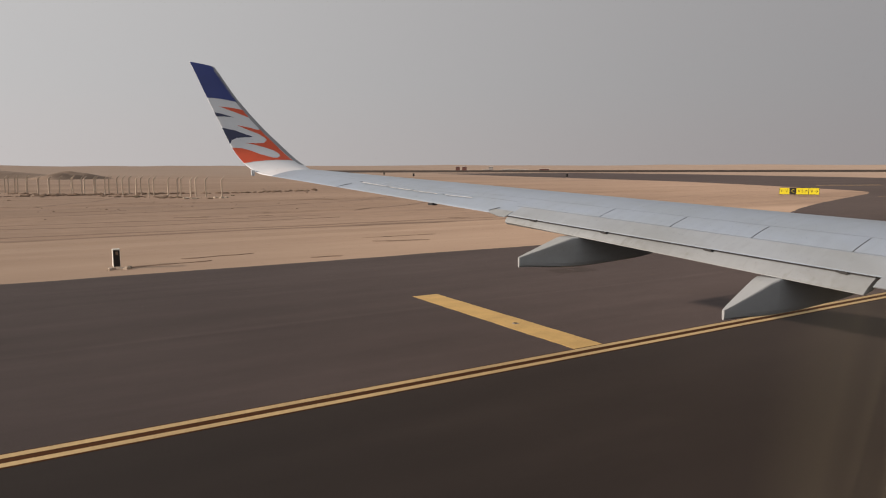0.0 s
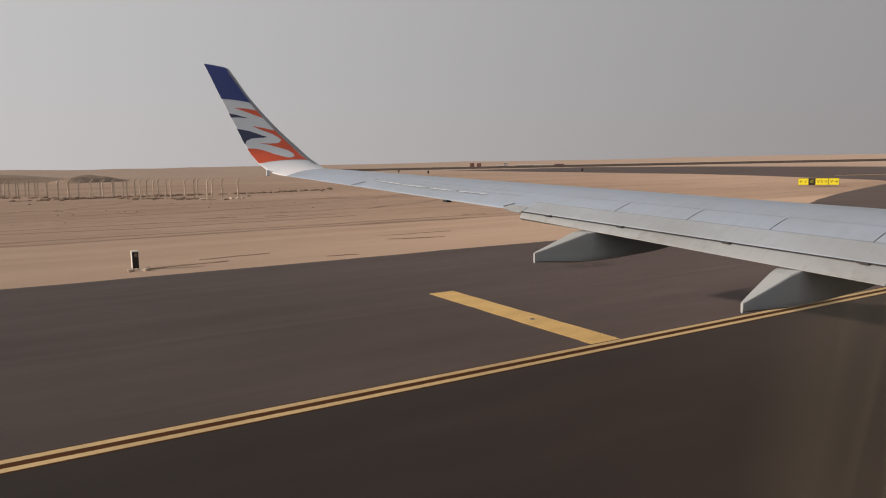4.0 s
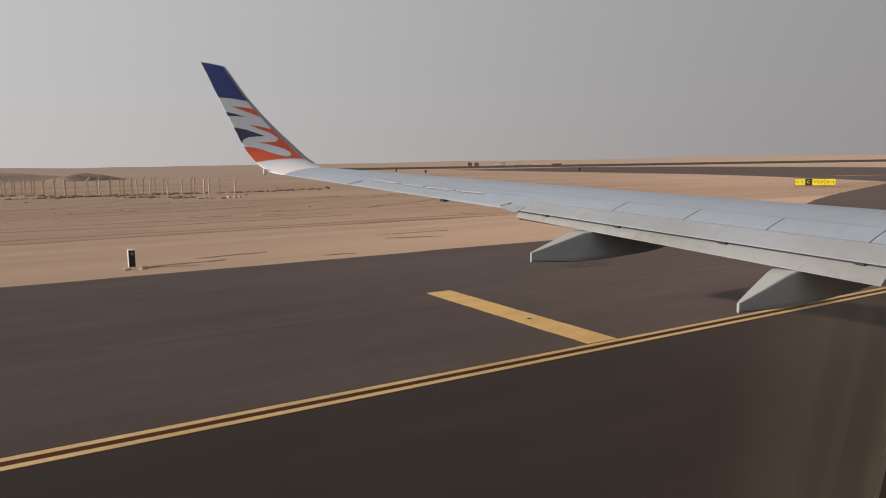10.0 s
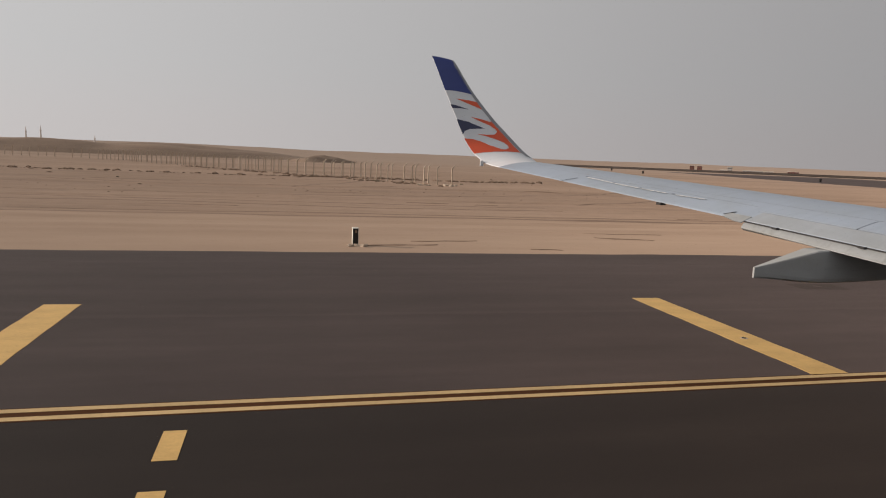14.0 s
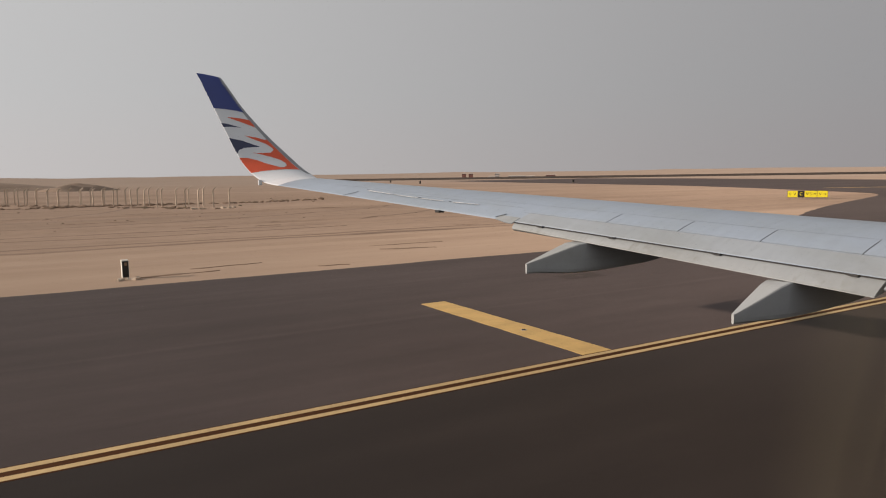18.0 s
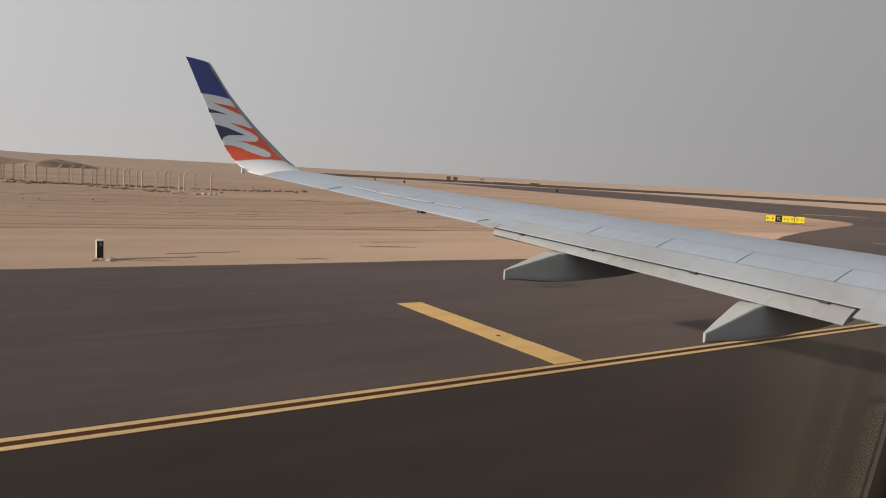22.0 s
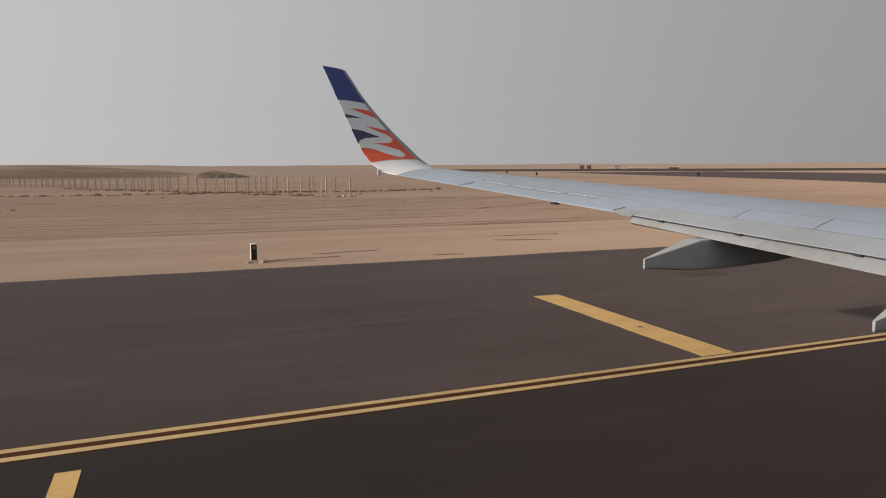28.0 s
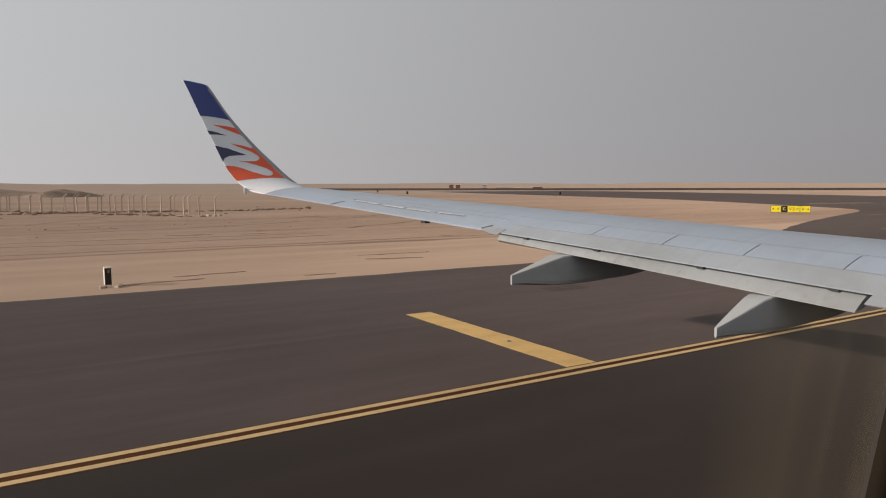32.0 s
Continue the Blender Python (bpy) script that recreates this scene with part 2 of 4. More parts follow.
GASKET = material("black_window_seal", (0.007, 0.007, 0.008), 0.7, 0, 0.12)
CREAM = paint_material("cream_cabin_plastic", (0.172, 0.154, 0.102), 0.5, 0.06, 8)
TRIM = paint_material("brown_grey_window_frame", (0.027, 0.0215, 0.0148), 0.45, 0.25, 60)
CONCRETE = paint_material("weathered_concrete", (0.52, 0.43, 0.345), 0.9, 0.3, 3)
SIGN_Y = paint_material("sign_yellow", (0.66, 0.56, 0.02), 0.5, 0.08, 6)
SIGN_K = paint_material("sign_black", (0.018, 0.017, 0.016), 0.55, 0.3, 6)
SIGN_W = paint_material("sign_white_edge", (0.7, 0.68, 0.62), 0.6, 0.15, 6)
STONE = paint_material("desert_stone", (0.25, 0.175, 0.125), 0.95, 0.4, 3)
RED = paint_material("red_container_paint", (0.17, 0.075, 0.062), 0.6, 0.2, 0.4)
# grey lightened so that the far blocks carry haze in their colour
GREYB = paint_material("haze_lightened_grey", (0.36, 0.345, 0.335), 0.8, 0.2, 0.3)
PALEB = paint_material("pale_render_and_haze", (0.55, 0.50, 0.46), 0.8, 0.15, 0.3)
HILL = paint_material("dark_spoil_earth", (0.25, 0.182, 0.135), 0.95, 0.3, 0.15)
SCRUB = paint_material("dry_scrub", (0.13, 0.10, 0.065), 0.95, 0.4, 5)


def pane_material():
    m = bpy.data.materials.new("smudge_and_reflection_pane")
    m.use_nodes = True
    nt = m.node_tree
    nt.nodes.clear()
    # the streaked film stands in for veiling reflections as well as smudges
    clear, film = nt.nodes.new("ShaderNodeBsdfTransparent"), nt.nodes.new("ShaderNodeBsdfTranslucent")
    film.inputs["Color"].default_value = (0.34, 0.295, 0.195, 1)
    mix, out = nt.nodes.new("ShaderNodeMixShader"), nt.nodes.new("ShaderNodeOutputMaterial")
    tc, sep = nt.nodes.new("ShaderNodeTexCoord"), nt.nodes.new("ShaderNodeSeparateXYZ")
    nt.links.new(tc.outputs["Object"], sep.inputs[0])
    side = nt.nodes.new("ShaderNodeMapRange")
    side.inputs[1].default_value, side.inputs[2].default_value = 0.137, 0.186
    nt.links.new(sep.outputs[0], side.inputs[0])
    streak = ramp(nt, noise_node(nt, 60, 3, (1, 0.1, 0.05), 0.55), ((0.34, grey(0.25)), (0.68, grey(1.0))))
    low = nt.nodes.new("ShaderNodeMapRange")
    low.inputs[1].default_value, low.inputs[2].default_value = EYE + 0.01, EYE - 0.04
    nt.links.new(sep.outputs[2], low.inputs[0])
    both = nt.nodes.new("ShaderNodeMath")
    both.operation = "MULTIPLY"
    nt.links.new(side.outputs[0], both.inputs[0])
    nt.links.new(low.outputs[0], both.inputs[1])
    k = nt.nodes.new("ShaderNodeMath")
    k.operation = "MULTIPLY"
    nt.links.new(both.outputs[0], k.inputs[0])
    nt.links.new(streak, k.inputs[1])
    amount = nt.nodes.new("ShaderNodeMath")
    amount.operation = "MULTIPLY_ADD"
    amount.inputs[1].default_value, amount.inputs[2].default_value = 0.20, 0.004
    nt.links.new(k.outputs[0], amount.inputs[0])
    nt.links.new(amount.outputs[0], mix.inputs[0])
    nt.links.new(clear.outputs[0], mix.inputs[1])
    nt.links.new(film.outputs[0], mix.inputs[2])
    nt.links.new(mix.outputs[0], out.inputs[0])
    return m


PANE = pane_material()


# ---- mesh helpers ----
def mesh_of(name, bm, mat):
    bmesh.ops.recalc_face_normals(bm, faces=bm.faces)
    me = bpy.data.meshes.new(name)
    bm.to_mesh(me)
    bm.free()
    for x in (mat if isinstance(mat, (list, tuple)) else [mat]):
        me.materials.append(x)
    return me


def part(name, bm, mat, parent=None, label="", smooth=False):
    me = mesh_of(name, bm, mat)
    if smooth:
        for p in me.polygons:
            p.use_smooth = True
    ob = new(name, me)
    if parent:
        ob.parent = parent
    if label:
        ob["label"] = label
    return ob


def thing(name, label, category, group="", kind="", at=(0, 0, 0)):
    ob = new(name)
    ob.location = at
    ob.empty_display_size = 0.2
    return tagged(ob, label, category, group, kind)


def box(bm, x0, x1, y0, y1, z0, z1, bevel=0.0):
    vs = [bm.verts.new((x, y, z)) for x in (x0, x1) for y in (y0, y1) for z in (z0, z1)]
    fs = [bm.faces.new([vs[i] for i in q]) for q in ((0, 1, 3, 2), (4, 6, 7, 5), (0, 4, 5, 1), (2, 3, 7, 6), (0, 2, 6, 4), (1, 5, 7, 3))]
    if bevel:
        es = {e for f in fs for e in f.edges}
        bmesh.ops.bevel(bm, geom=list(es), offset=bevel, segments=2, affect="EDGES", profile=0.5)


def loft(bm, rings, closed=True, caps=True):
    rows = [[bm.verts.new(p) for p in r] for r in rings]
    n = len(rows[0])
    for a, b in zip(rows, rows[1:]):
        for i in range(n if closed else n - 1):
            j = (i + 1) % n
            bm.faces.new((a[i], a[j], b[j], b[i]))
    if caps and closed:
        bm.faces.new(rows[0][::-1])
        bm.faces.new(rows[-1])


def slab(bm, outline, z0, z1):
    """A flat slab of any outline (points in x, y)."""
    top = [bm.verts.new((x, y, z1)) for x, y in outline]
    low = [bm.verts.new((x, y, z0)) for x, y in outline]
    bm.faces.new(top)
    bm.faces.new(low[::-1])
    for i in range(len(top)):
        j = (i + 1) % len(top)
        bm.faces.new((top[i], low[i], low[j], top[j]))


def inside(poly, u, v):
    hit = False
    for (x0, y0), (x1, y1) in zip(poly, poly[1:] + poly[:1]):
        if (y0 > v) != (y1 > v) and u < (x1 - x0) * (v - y0) / (y1 - y0) + x0:
            hit = not hit
    return hit


# ---- ground and pavement ----
LINE_Y, EDGE_Y = 10.48, 27.1     # taxiway edge line (abreast of the eye) and edge of the shoulder
LEAN = 0.0165                    # the line draws away from the aircraft by this much a metre


def line_y(x):
    return LINE_Y + LEAN * x


# edge of the sand: straight along the taxiway, then round the corner into the crossing taxiway
CORNER = [(30.0, EDGE_Y), (38.0, EDGE_Y + 0.9), (46.0, 30.8), (53.0, 34.2), (61.0, 38.2), (71.0, 42.6), (83.0, 47.2), (96.0, 52.0), (106.0, 55.8), (115.0, 60.6),
          (121.0, 67.0), (128.0, 79.0), (138.0, 95.0), (148.0, 113.0), (162.0, 143.0), (184.0, 216.0), (206.0, 286.0), (250.0, 430.0)]
CX, CY = np.array([p[0] for p in CORNER]), np.array([p[1] for p in CORNER])


def far_x(y):
    """Far edge of the crossing taxiway."""
    return 214 + 0.47 * (y - 12) if y < 303 else 350.8 + 0.27 * (y - 303)


def edge_dist(x, y):
    """How far a place lies off the pavement, roughly, in metres; negative on it."""
    if y < EDGE_Y:
        return max(y - EDGE_Y, x - far_x(y))
    up = y - (EDGE_Y if x < CX[0] else float(np.interp(x, CX, CY)))
    aside = float(np.interp(y, CY, CX)) - x
    near = min(up, aside) if aside > 0 else max(up, aside)
    return max(near, x - far_x(y), y - 430)


def smooth01(a, b, v):
    t = min(max((v - a) / (b - a), 0), 1)
    return t * t * (3 - 2 * t)


def sand_height(x, y):
    d = edge_dist(x, y)
    if y < -60:
        d = max(d, -60 - y)
    k = smooth01(0.4, 14, d)
    h = -0.045 + 0.03 * smooth01(0, 2, d)
    h += k * (0.10 * noise.noise((x * 0.05, y * 0.16, 0)) + 0.05 * noise.noise((x * 0.22, y * 0.5, 4)))
    # wheel ruts along the pavement
    for yy, dep, wob in ((36.6, 0.17, 1.2), (38.9, 0.15, 1.2), (47.0, 0.10, 2.5), (57.0, 0.16, 4.0), (59.0, 0.12, 4.0), (76.0, 0.2, 6.0)):
        off = y - yy - wob * math.sin(x * 0.02 + yy)
        h -= k * dep * (math.exp(-(off / 0.5) ** 2) - 0.5 * math.exp(-((off - 1.0) / 0.5) ** 2)) * (0.6 + 0.8 * noise.noise((x * 0.03, yy, 7)))
    far = smooth01(120, 500, d)
    h += far * 0.9 * noise.noise((x * 0.008, y * 0.012, 9))
    r = math.hypot(x, y)
    # low swells on the horizon
    h += smooth01(900, 3200, r) * (15 + 9 * noise.noise((x * 0.0012, y * 0.0012, 2)) + 4 * noise.noise((x * 0.004, y * 0.004, 5)))
    return h


def graded(lo, hi, near0, near1, step, grow=1.14):
    v = [near0 + step * i for i in range(int((near1 - near0) / step) + 1)]
    s = step
    while v[-1] < hi:
        s *= grow
        v.append(v[-1] + s)
    s = step
    while v[0] > lo:
        s *= grow
        v.insert(0, v[0] - s)
    return v


def build_ground():
    xs = graded(-4300, 4300, -40, 165, 1.2)
    ys = graded(-4300, 4300, 26.1, 140, 0.55)
    verts = [(x, y, sand_height(x, y) if edge_dist(x, y) > -6 or y < -40 else -0.6) for x in xs for y in ys]
    n = len(ys)
    faces = [(i * n + j, (i + 1) * n + j, (i + 1) * n + j + 1, i * n + j + 1) for i in range(len(xs) - 1) for j in range(n - 1)]
    me = bpy.data.meshes.new("ground")
    me.from_pydata(verts, [], faces)
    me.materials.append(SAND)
    for p in me.polygons:
        p.use_smooth = True
    tagged(new("ground", me), "pale brown desert sand with wheel ruts and low swells", "ground", kind="structure")


build_ground()

bm = bmesh.new()
rng = random.Random(4)
lip = [(-420 + 1.6 * i, EDGE_Y + rng.uniform(-0.06, 0.06) + 0.12 * noise.noise((i * 0.35, 3, 0))) for i in range(int((CX[0] + 420) / 1.6))]
bend = []
for i in range(1, 12 * (len(CORNER) - 2)):
    k, f = divmod(i / 12, 1.0)
    k = int(k)
    p0, p1, p2, p3 = [CORNER[min(max(k + o, 0), len(CORNER) - 1)] for o in (-1, 0, 1, 2)]
    q = [0.5 * (2 * b + (c - a) * f + (2 * a - 5 * b + 4 * c - d) * f * f + (3 * b - a - 3 * c + d) * f ** 3) for a, b, c, d in zip(p0, p1, p2, p3)]
    bend.append((q[0] + rng.uniform(-0.05, 0.05), q[1] + 0.15 * noise.noise((i * 0.3, 8, 0)) + rng.uniform(-0.04, 0.04)))
slab(bm, [(-420, -58), (-420, line_y(-420)), (216, line_y(216)), (200, -58)], -0.5, 0.0)
tagged(part("taxiway", bm, ASPHALT), "dark grey-brown asphalt taxiway, worn and dusty", "taxiway", kind="structure")
bm = bmesh.new()
slab(bm, [(-420, line_y(-420))] + lip + bend + [(250, 430), (far_x(430), 430), (far_x(303), 303), (216, line_y(216))], -0.5, 0.0)
shoulder = tagged(part("taxiway_shoulder", bm, SHOULDER), "grey-brown asphalt shoulder running out to the sand", "taxiway", kind="structure")
for y, w in ((16.3, 0.26), (21.6, 0.1), (24.4, 0.12)):
    bm = bmesh.new()
    r = random.Random(int(y * 10))
    left = [(-120 + 3 * i, y + r.uniform(-0.012, 0.012)) for i in range(66)]
    slab(bm, left + [(x, v + w * r.uniform(0.6, 1.3)) for x, v in left[::-1]], -0.002, 0.001)
    part("paving_joint", bm, JOINT, shoulder, "pale sealed paving joint")
bm = bmesh.new()
slab(bm, [(16.6, 19.3), (18.3, 19.2), (18.35, 20.1), (16.65, 20.2)], -0.002, 0.003)
patch = part("pavement_patch", bm, PATCH, shoulder, "dark repaired patch with a pale cover")
bm = bmesh.new()
slab(bm, [(17.45 + 0.16 * math.cos(k * math.pi / 8), 19.7 + 0.16 * math.sin(k * math.pi / 8)) for k in range(16)], 0.0, 0.008)
part("cover", bm, JOINT, patch, "small pale round cover")


def track_ribbon(y, x0, x1, width, wob, seed):
    """Strip of darker sand along a wheel track that follows the ground."""
    bm = bmesh.new()
    r = random.Random(seed)
    rows = []
    x = x0
    while x < x1:
        yy = y + wob * math.sin(x * 0.021 + seed) + 0.4 * noise.noise((x * 0.08, seed, 0))
        w = width * (0.7 + 0.5 * noise.noise((x * 0.12, seed, 5))) * min(1, (x - x0) / 12 + 0.08, (x1 - x) / 12 + 0.08)
        z = sand_height(x, yy) + 0.02
        rows.append([(x, yy - w, z - 0.03), (x, yy - w * 0.6, z), (x, yy + w * 0.6, z), (x, yy + w, z - 0.03)])
        x += 1.3
    loft(bm, rows, False, False)
    tagged(part("wheel_track", bm, TRACK, None, "", True), "darker wheel track along the desert sand", "track", "wheel tracks", kind="structure")


for k, (y, x0, x1, width, wob) in enumerate(((43.0, -60, 40, 0.62, 0.5), (44.9, -14, 34, 0.3, 0.5), (57.5, -70, 22, 0.3, 3.0))):
    track_ribbon(y, x0, x1, width, wob, k + 2)


def curved_track(points, width, seed):
    """A wheel track that swings across the sand through the given places."""
    bm = bmesh.new()
    line = []
    for k in range(len(points) - 1):
        p0, p1, p2, p3 = [points[min(max(k + o, 0), len(points) - 1)] for o in (-1, 0, 1, 2)]
        for i in range(14):
            f = i / 14
            line.append(Vector([0.5 * (2 * b + (c - a) * f + (2 * a - 5 * b + 4 * c - d) * f * f + (3 * b - a - 3 * c + d) * f ** 3) for a, b, c, d in zip(p0, p1, p2, p3)]))
    rows = []
    for i, p in enumerate(line):
        t = (line[min(i + 1, len(line) - 1)] - line[max(i - 1, 0)]).normalized()
        side = Vector((-t.y, t.x))
        w = width * (0.7 + 0.6 * noise.noise((i * 0.17, seed, 2))) * min(1, i / 6 + 0.1, (len(line) - 1 - i) / 6 + 0.1)
        row = []
        for k in (-1, -0.6, 0.6, 1):
            x, y = p.x + side.x * w * k, p.y + side.y * w * k
            row.append((x, y, sand_height(x, y) + (0.025 if abs(k) < 1 else -0.02)))
        rows.append(row)
    loft(bm, rows, False, False)
    tagged(part("wheel_track", bm, TRACK, None, "", True), "darker wheel track curving over the desert sand", "track", "wheel tracks", kind="structure")


for k, (pts, w) in enumerate((([(0.4, 78.8), (3.9, 86), (7.9, 93), (11.2, 104), (11.5, 117), (5.5, 121)], 0.5), ([(-30, 66), (-14, 63.5), (2, 64.5), (16, 68), (30, 75), (44, 86)], 0.35),
                              ([(-40, 54), (-22, 52), (-6, 52.6), (8, 51), (22, 51.6)], 0.25), ([(26, 60), (36, 66), (44, 76), (50, 92)], 0.4), ([(-26, 84), (-10, 80), (4, 82), (14, 86)], 0.4))):
    curved_track(pts, w, 4.1 * k + 2)


def ragged_patch(x0, y0, x1, y1, width, seed):
    """A thin ragged darker smear lying on the sand: loose earth, and some painted shadow."""
    bm = bmesh.new()
    n = 30
    length = math.hypot(x1 - x0, y1 - y0)
    sx, sy = -(y1 - y0) / length, (x1 - x0) / length
    rows = []
    for i in range(n + 1):
        f = i / n
        taper = min(1, 5 * f, 5 * (1 - f)) ** 0.7
        mid = 0.7 * width * noise.noise((f * 2.3, seed, 1))
        w = width * taper * max(0.08, 0.5 + 0.9 * noise.noise((f * 4, seed, 3)))
        row = []
        for s in (-1, -0.6, 0.6, 1):
            o = mid + s * w * (1 + 0.4 * noise.noise((f * 9, seed, 5 + s)))
            x, y = x0 + (x1 - x0) * f + sx * o, y0 + (y1 - y0) * f + sy * o
            row.append((x, y, sand_height(x, y) + (0.022 if abs(s) < 1 else -0.02)))
        rows.append(row)
    loft(bm, rows, False, False)
    tagged(part("earth_shadow_patch", bm, EARTH_SHADE, None, "", True), "thin ragged darker smear of earth and painted shadow on sand", "earth", "dark earth smears", kind="structure")


# third and fourth smears paint shadow on the sand beside the marker sign
for k, (x0, y0, x1, y1, w) in enumerate(((15.6, 33.2, 18.6, 32.4, 0.38), (10.5, 28.6, 11.9, 28.4, 0.14), (3.3, 29.35, 6.6, 29.75, 0.36), (5.6, 30.9, 8.8, 31.2, 0.22), (-6.0, 101, 9.0, 100, 0.8), (-2, 82, 3, 81, 0.7), (10, 57.8, 13.5, 57.2, 0.6), (16, 35.6, 20.5, 35.0, 0.45), (-9, 49.5, -3, 49.0, 0.5),
                                         (15.5, 56.4, 17.5, 56.2, 0.3), (-22, 88, -12, 86, 0.9), (24, 84, 34, 82, 0.6), (-30, 62, -24, 61, 0.4), (2, 70, 8, 69.5, 0.4), (28, 46, 30, 45.8, 0.2))):
    ragged_patch(x0, y0, x1, y1, w, 3.3 * k + 1)

# far runway: dark strips between bands of sand, raised to fit the camera's view
bm = bmesh.new()
d = Vector((379, -297, 0)).normalized()
nrm = Vector((d.y, -d.x, 0))
a0, a1 = Vector((300, 577, 0)) - d * 110, Vector((300, 577, 0)) + d * 1500
for off0, off1, z in ((0, 45, 0.9), (110, 150, 1.5)):
    q = [a0 - nrm * off0, a1 - nrm * off0, a1 - nrm * off1, a0 - nrm * off1]
    slab(bm, [(p.x, p.y) for p in q], -1.5, z)
tagged(part("runway", bm, RUNWAY), "distant dark asphalt runway strips across the desert", "runway", kind="structure")

# ---- markings on the pavement ----
bm = bmesh.new()
for y0 in (LINE_Y - 0.235, LINE_Y + 0.09):
    for i in range(26):
        x0 = -300 + i * 13.5
        box(bm, x0, x0 + 13.5, y0, y0 + 0.145, -0.002, 0.007)
for v in bm.verts:
    v.co.y += LEAN * v.co.x
edge_line = tagged(part("taxiway_edge_line", bm, LINE), "double pale yellow taxiway edge line painted on asphalt", "road marking", kind="structure")
bm = bmesh.new()
box(bm, -300, 51, LINE_Y - 0.275, LINE_Y + 0.275, -0.002, 0.0025)
for v in bm.verts:
    v.co.y += LEAN * v.co.x
part("border", bm, BLACKLINE, edge_line, "rust-brown border between the twin yellow lines")


def shoulder_bar(x):
    bm = bmesh.new()
    r = random.Random(int(x * 7) + 900)
    y0, y1, n = line_y(x) + 0.28, line_y(x) + 7.4, 14
    left = [(x - 0.41 + r.uniform(-0.012, 0.012), y0 + (y1 - y0) * i / n) for i in range(n + 1)]
    right = [(x + 0.41 + r.uniform(-0.012, 0.012), y1 - (y1 - y0) * i / n) for i in range(n + 1)]
    slab(bm, left + right, -0.002, 0.005)
    ob = part("shoulder_bar", bm, YELLOW)
    bm = bmesh.new()
    slab(bm, [(x + 0.085 * math.cos(k * math.pi / 7), y0 + 2.6 + 0.085 * math.sin(k * math.pi / 7)) for k in range(14)], 0.0, 0.012)
    fitting = part("inset_fitting", bm, CONCRETE, ob, "small grey metal fitting set in the bar")
    bm = bmesh.new()
    slab(bm, [(x + 0.05 * math.cos(k * math.pi / 5), y0 + 2.6 + 0.05 * math.sin(k * math.pi / 5)) for k in range(10)], 0.01, 0.02)
    part("lens", bm, DARK, fitting)
    return tagged(ob, "broad yellow bar painted across the asphalt shoulder", "road marking", "shoulder bars")


for x in (-35.3, -20.2, -5.1, 10.2, 25.3, 40.4):
    shoulder_bar(x)
# bars and a broad band of paint out on the turn and the crossing taxiway
for x0, y0, x1, y1, w in ((147, 88, 161, 82, 1.8),):
    bm = bmesh.new()
    a, e = Vector((x0, y0, 0)), Vector((x1, y1, 0))
    s = (e - a).normalized().cross(Vector((0, 0, 1))) * w / 2
    slab(bm, [(p.x, p.y) for p in (a - s, e - s, e + s, a + s)], -0.002, 0.006)
    tagged(part("shoulder_bar", bm, YELLOW), "broad yellow bar painted across the asphalt shoulder", "road marking", "shoulder bars")

# thin pale lead-in lines out on the crossing taxiway
for x0, y0, x1, y1 in ((96.6, 49.5, 112, 41.5), (66.2, 32.9, 67.2, 25), (83, 37.7, 91, 33.3)):
    bm = bmesh.new()
    a, e = Vector((x0, y0, 0)), Vector((x1, y1, 0))
    s = (e - a).normalized().cross(Vector((0, 0, 1))) * 0.07
    slab(bm, [(p.x, p.y) for p in (a - s, e - s, e + s, a + s)], -0.002, 0.006)
    tagged(part("lead_in_line", bm, LINE), "thin pale line painted on the crossing taxiway", "road marking", "lead-in lines")

for i in range(9):
    bm = bmesh.new()
    y = LINE_Y - 0.9 - 1.75 * i
    slab(bm, [(-1.55, y), (-1.25, y), (-1.25, y - 0.95), (-1.55, y - 0.95)], -0.002, 0.005)
    tagged(part("holding_dash", bm, YELLOW), "short yellow dash of a holding line on asphalt", "road marking", "holding line dashes")


# ---- the aircraft ----
plane = thing("airliner", "airliner with grey wing and upturned blue and orange tip", "aircraft")


def te_x(y):
    return 4.63 + 0.37 * (15.9 - y)


def le_x(y):
    return 6.0 + 0.523 * (15.9 - y)


def base_z(y):
    return EYE - 0.12 - 0.105 * (15.9 - y)


def hump(y):
    return 0.135 + 0.0325 * (15.9 - y)


def prof(u):
    return 1 - ((u - 0.6) / 0.6) ** 2 if u < 0.6 else 1 - 0.75 * ((u - 0.6) / 0.4) ** 2.2


def top(u, y, lift=0.0):
    a, b = te_x(y), le_x(y)
    return (a + (b - a) * u, y, base_z(y) + hump(y) * prof(u) + lift)


US = [0, 0.03, 0.07, 0.12, 0.18, 0.25, 0.33, 0.42, 0.5, 0.6, 0.7, 0.8, 0.87, 0.93, 0.97, 1.0]


def wing_ring(y):
    up = [top(u, y) for u in US]
    a, b = te_x(y), le_x(y)
    low = [(a + (b - a) * u, y, base_z(y) - 0.004 - 0.010 * min(u / 0.2, 1) - hump(y) * 0.10 * math.sin(math.pi * min(u * 0.95, 1)) * (1 if u < 0.97 else 0.6)) for u in US[::-1]]
    low[0] = (b + 0.02, y, base_z(y) + hump(y) * 0.08)
    return up + low


bm = bmesh.new()
loft(bm, [wing_ring(y) for y in (-0.15, 1.2, 2.5, 3.6, 4.5, 5.5, 6.5, 7.5, 8.5, 9.3, 10.0, 10.8, 11.6, 12.4, 13.2, 14.0, 14.8, 15.45)], True, False)
part("wing", bm, WING, plane, "grey painted wing with faint streaks", True)

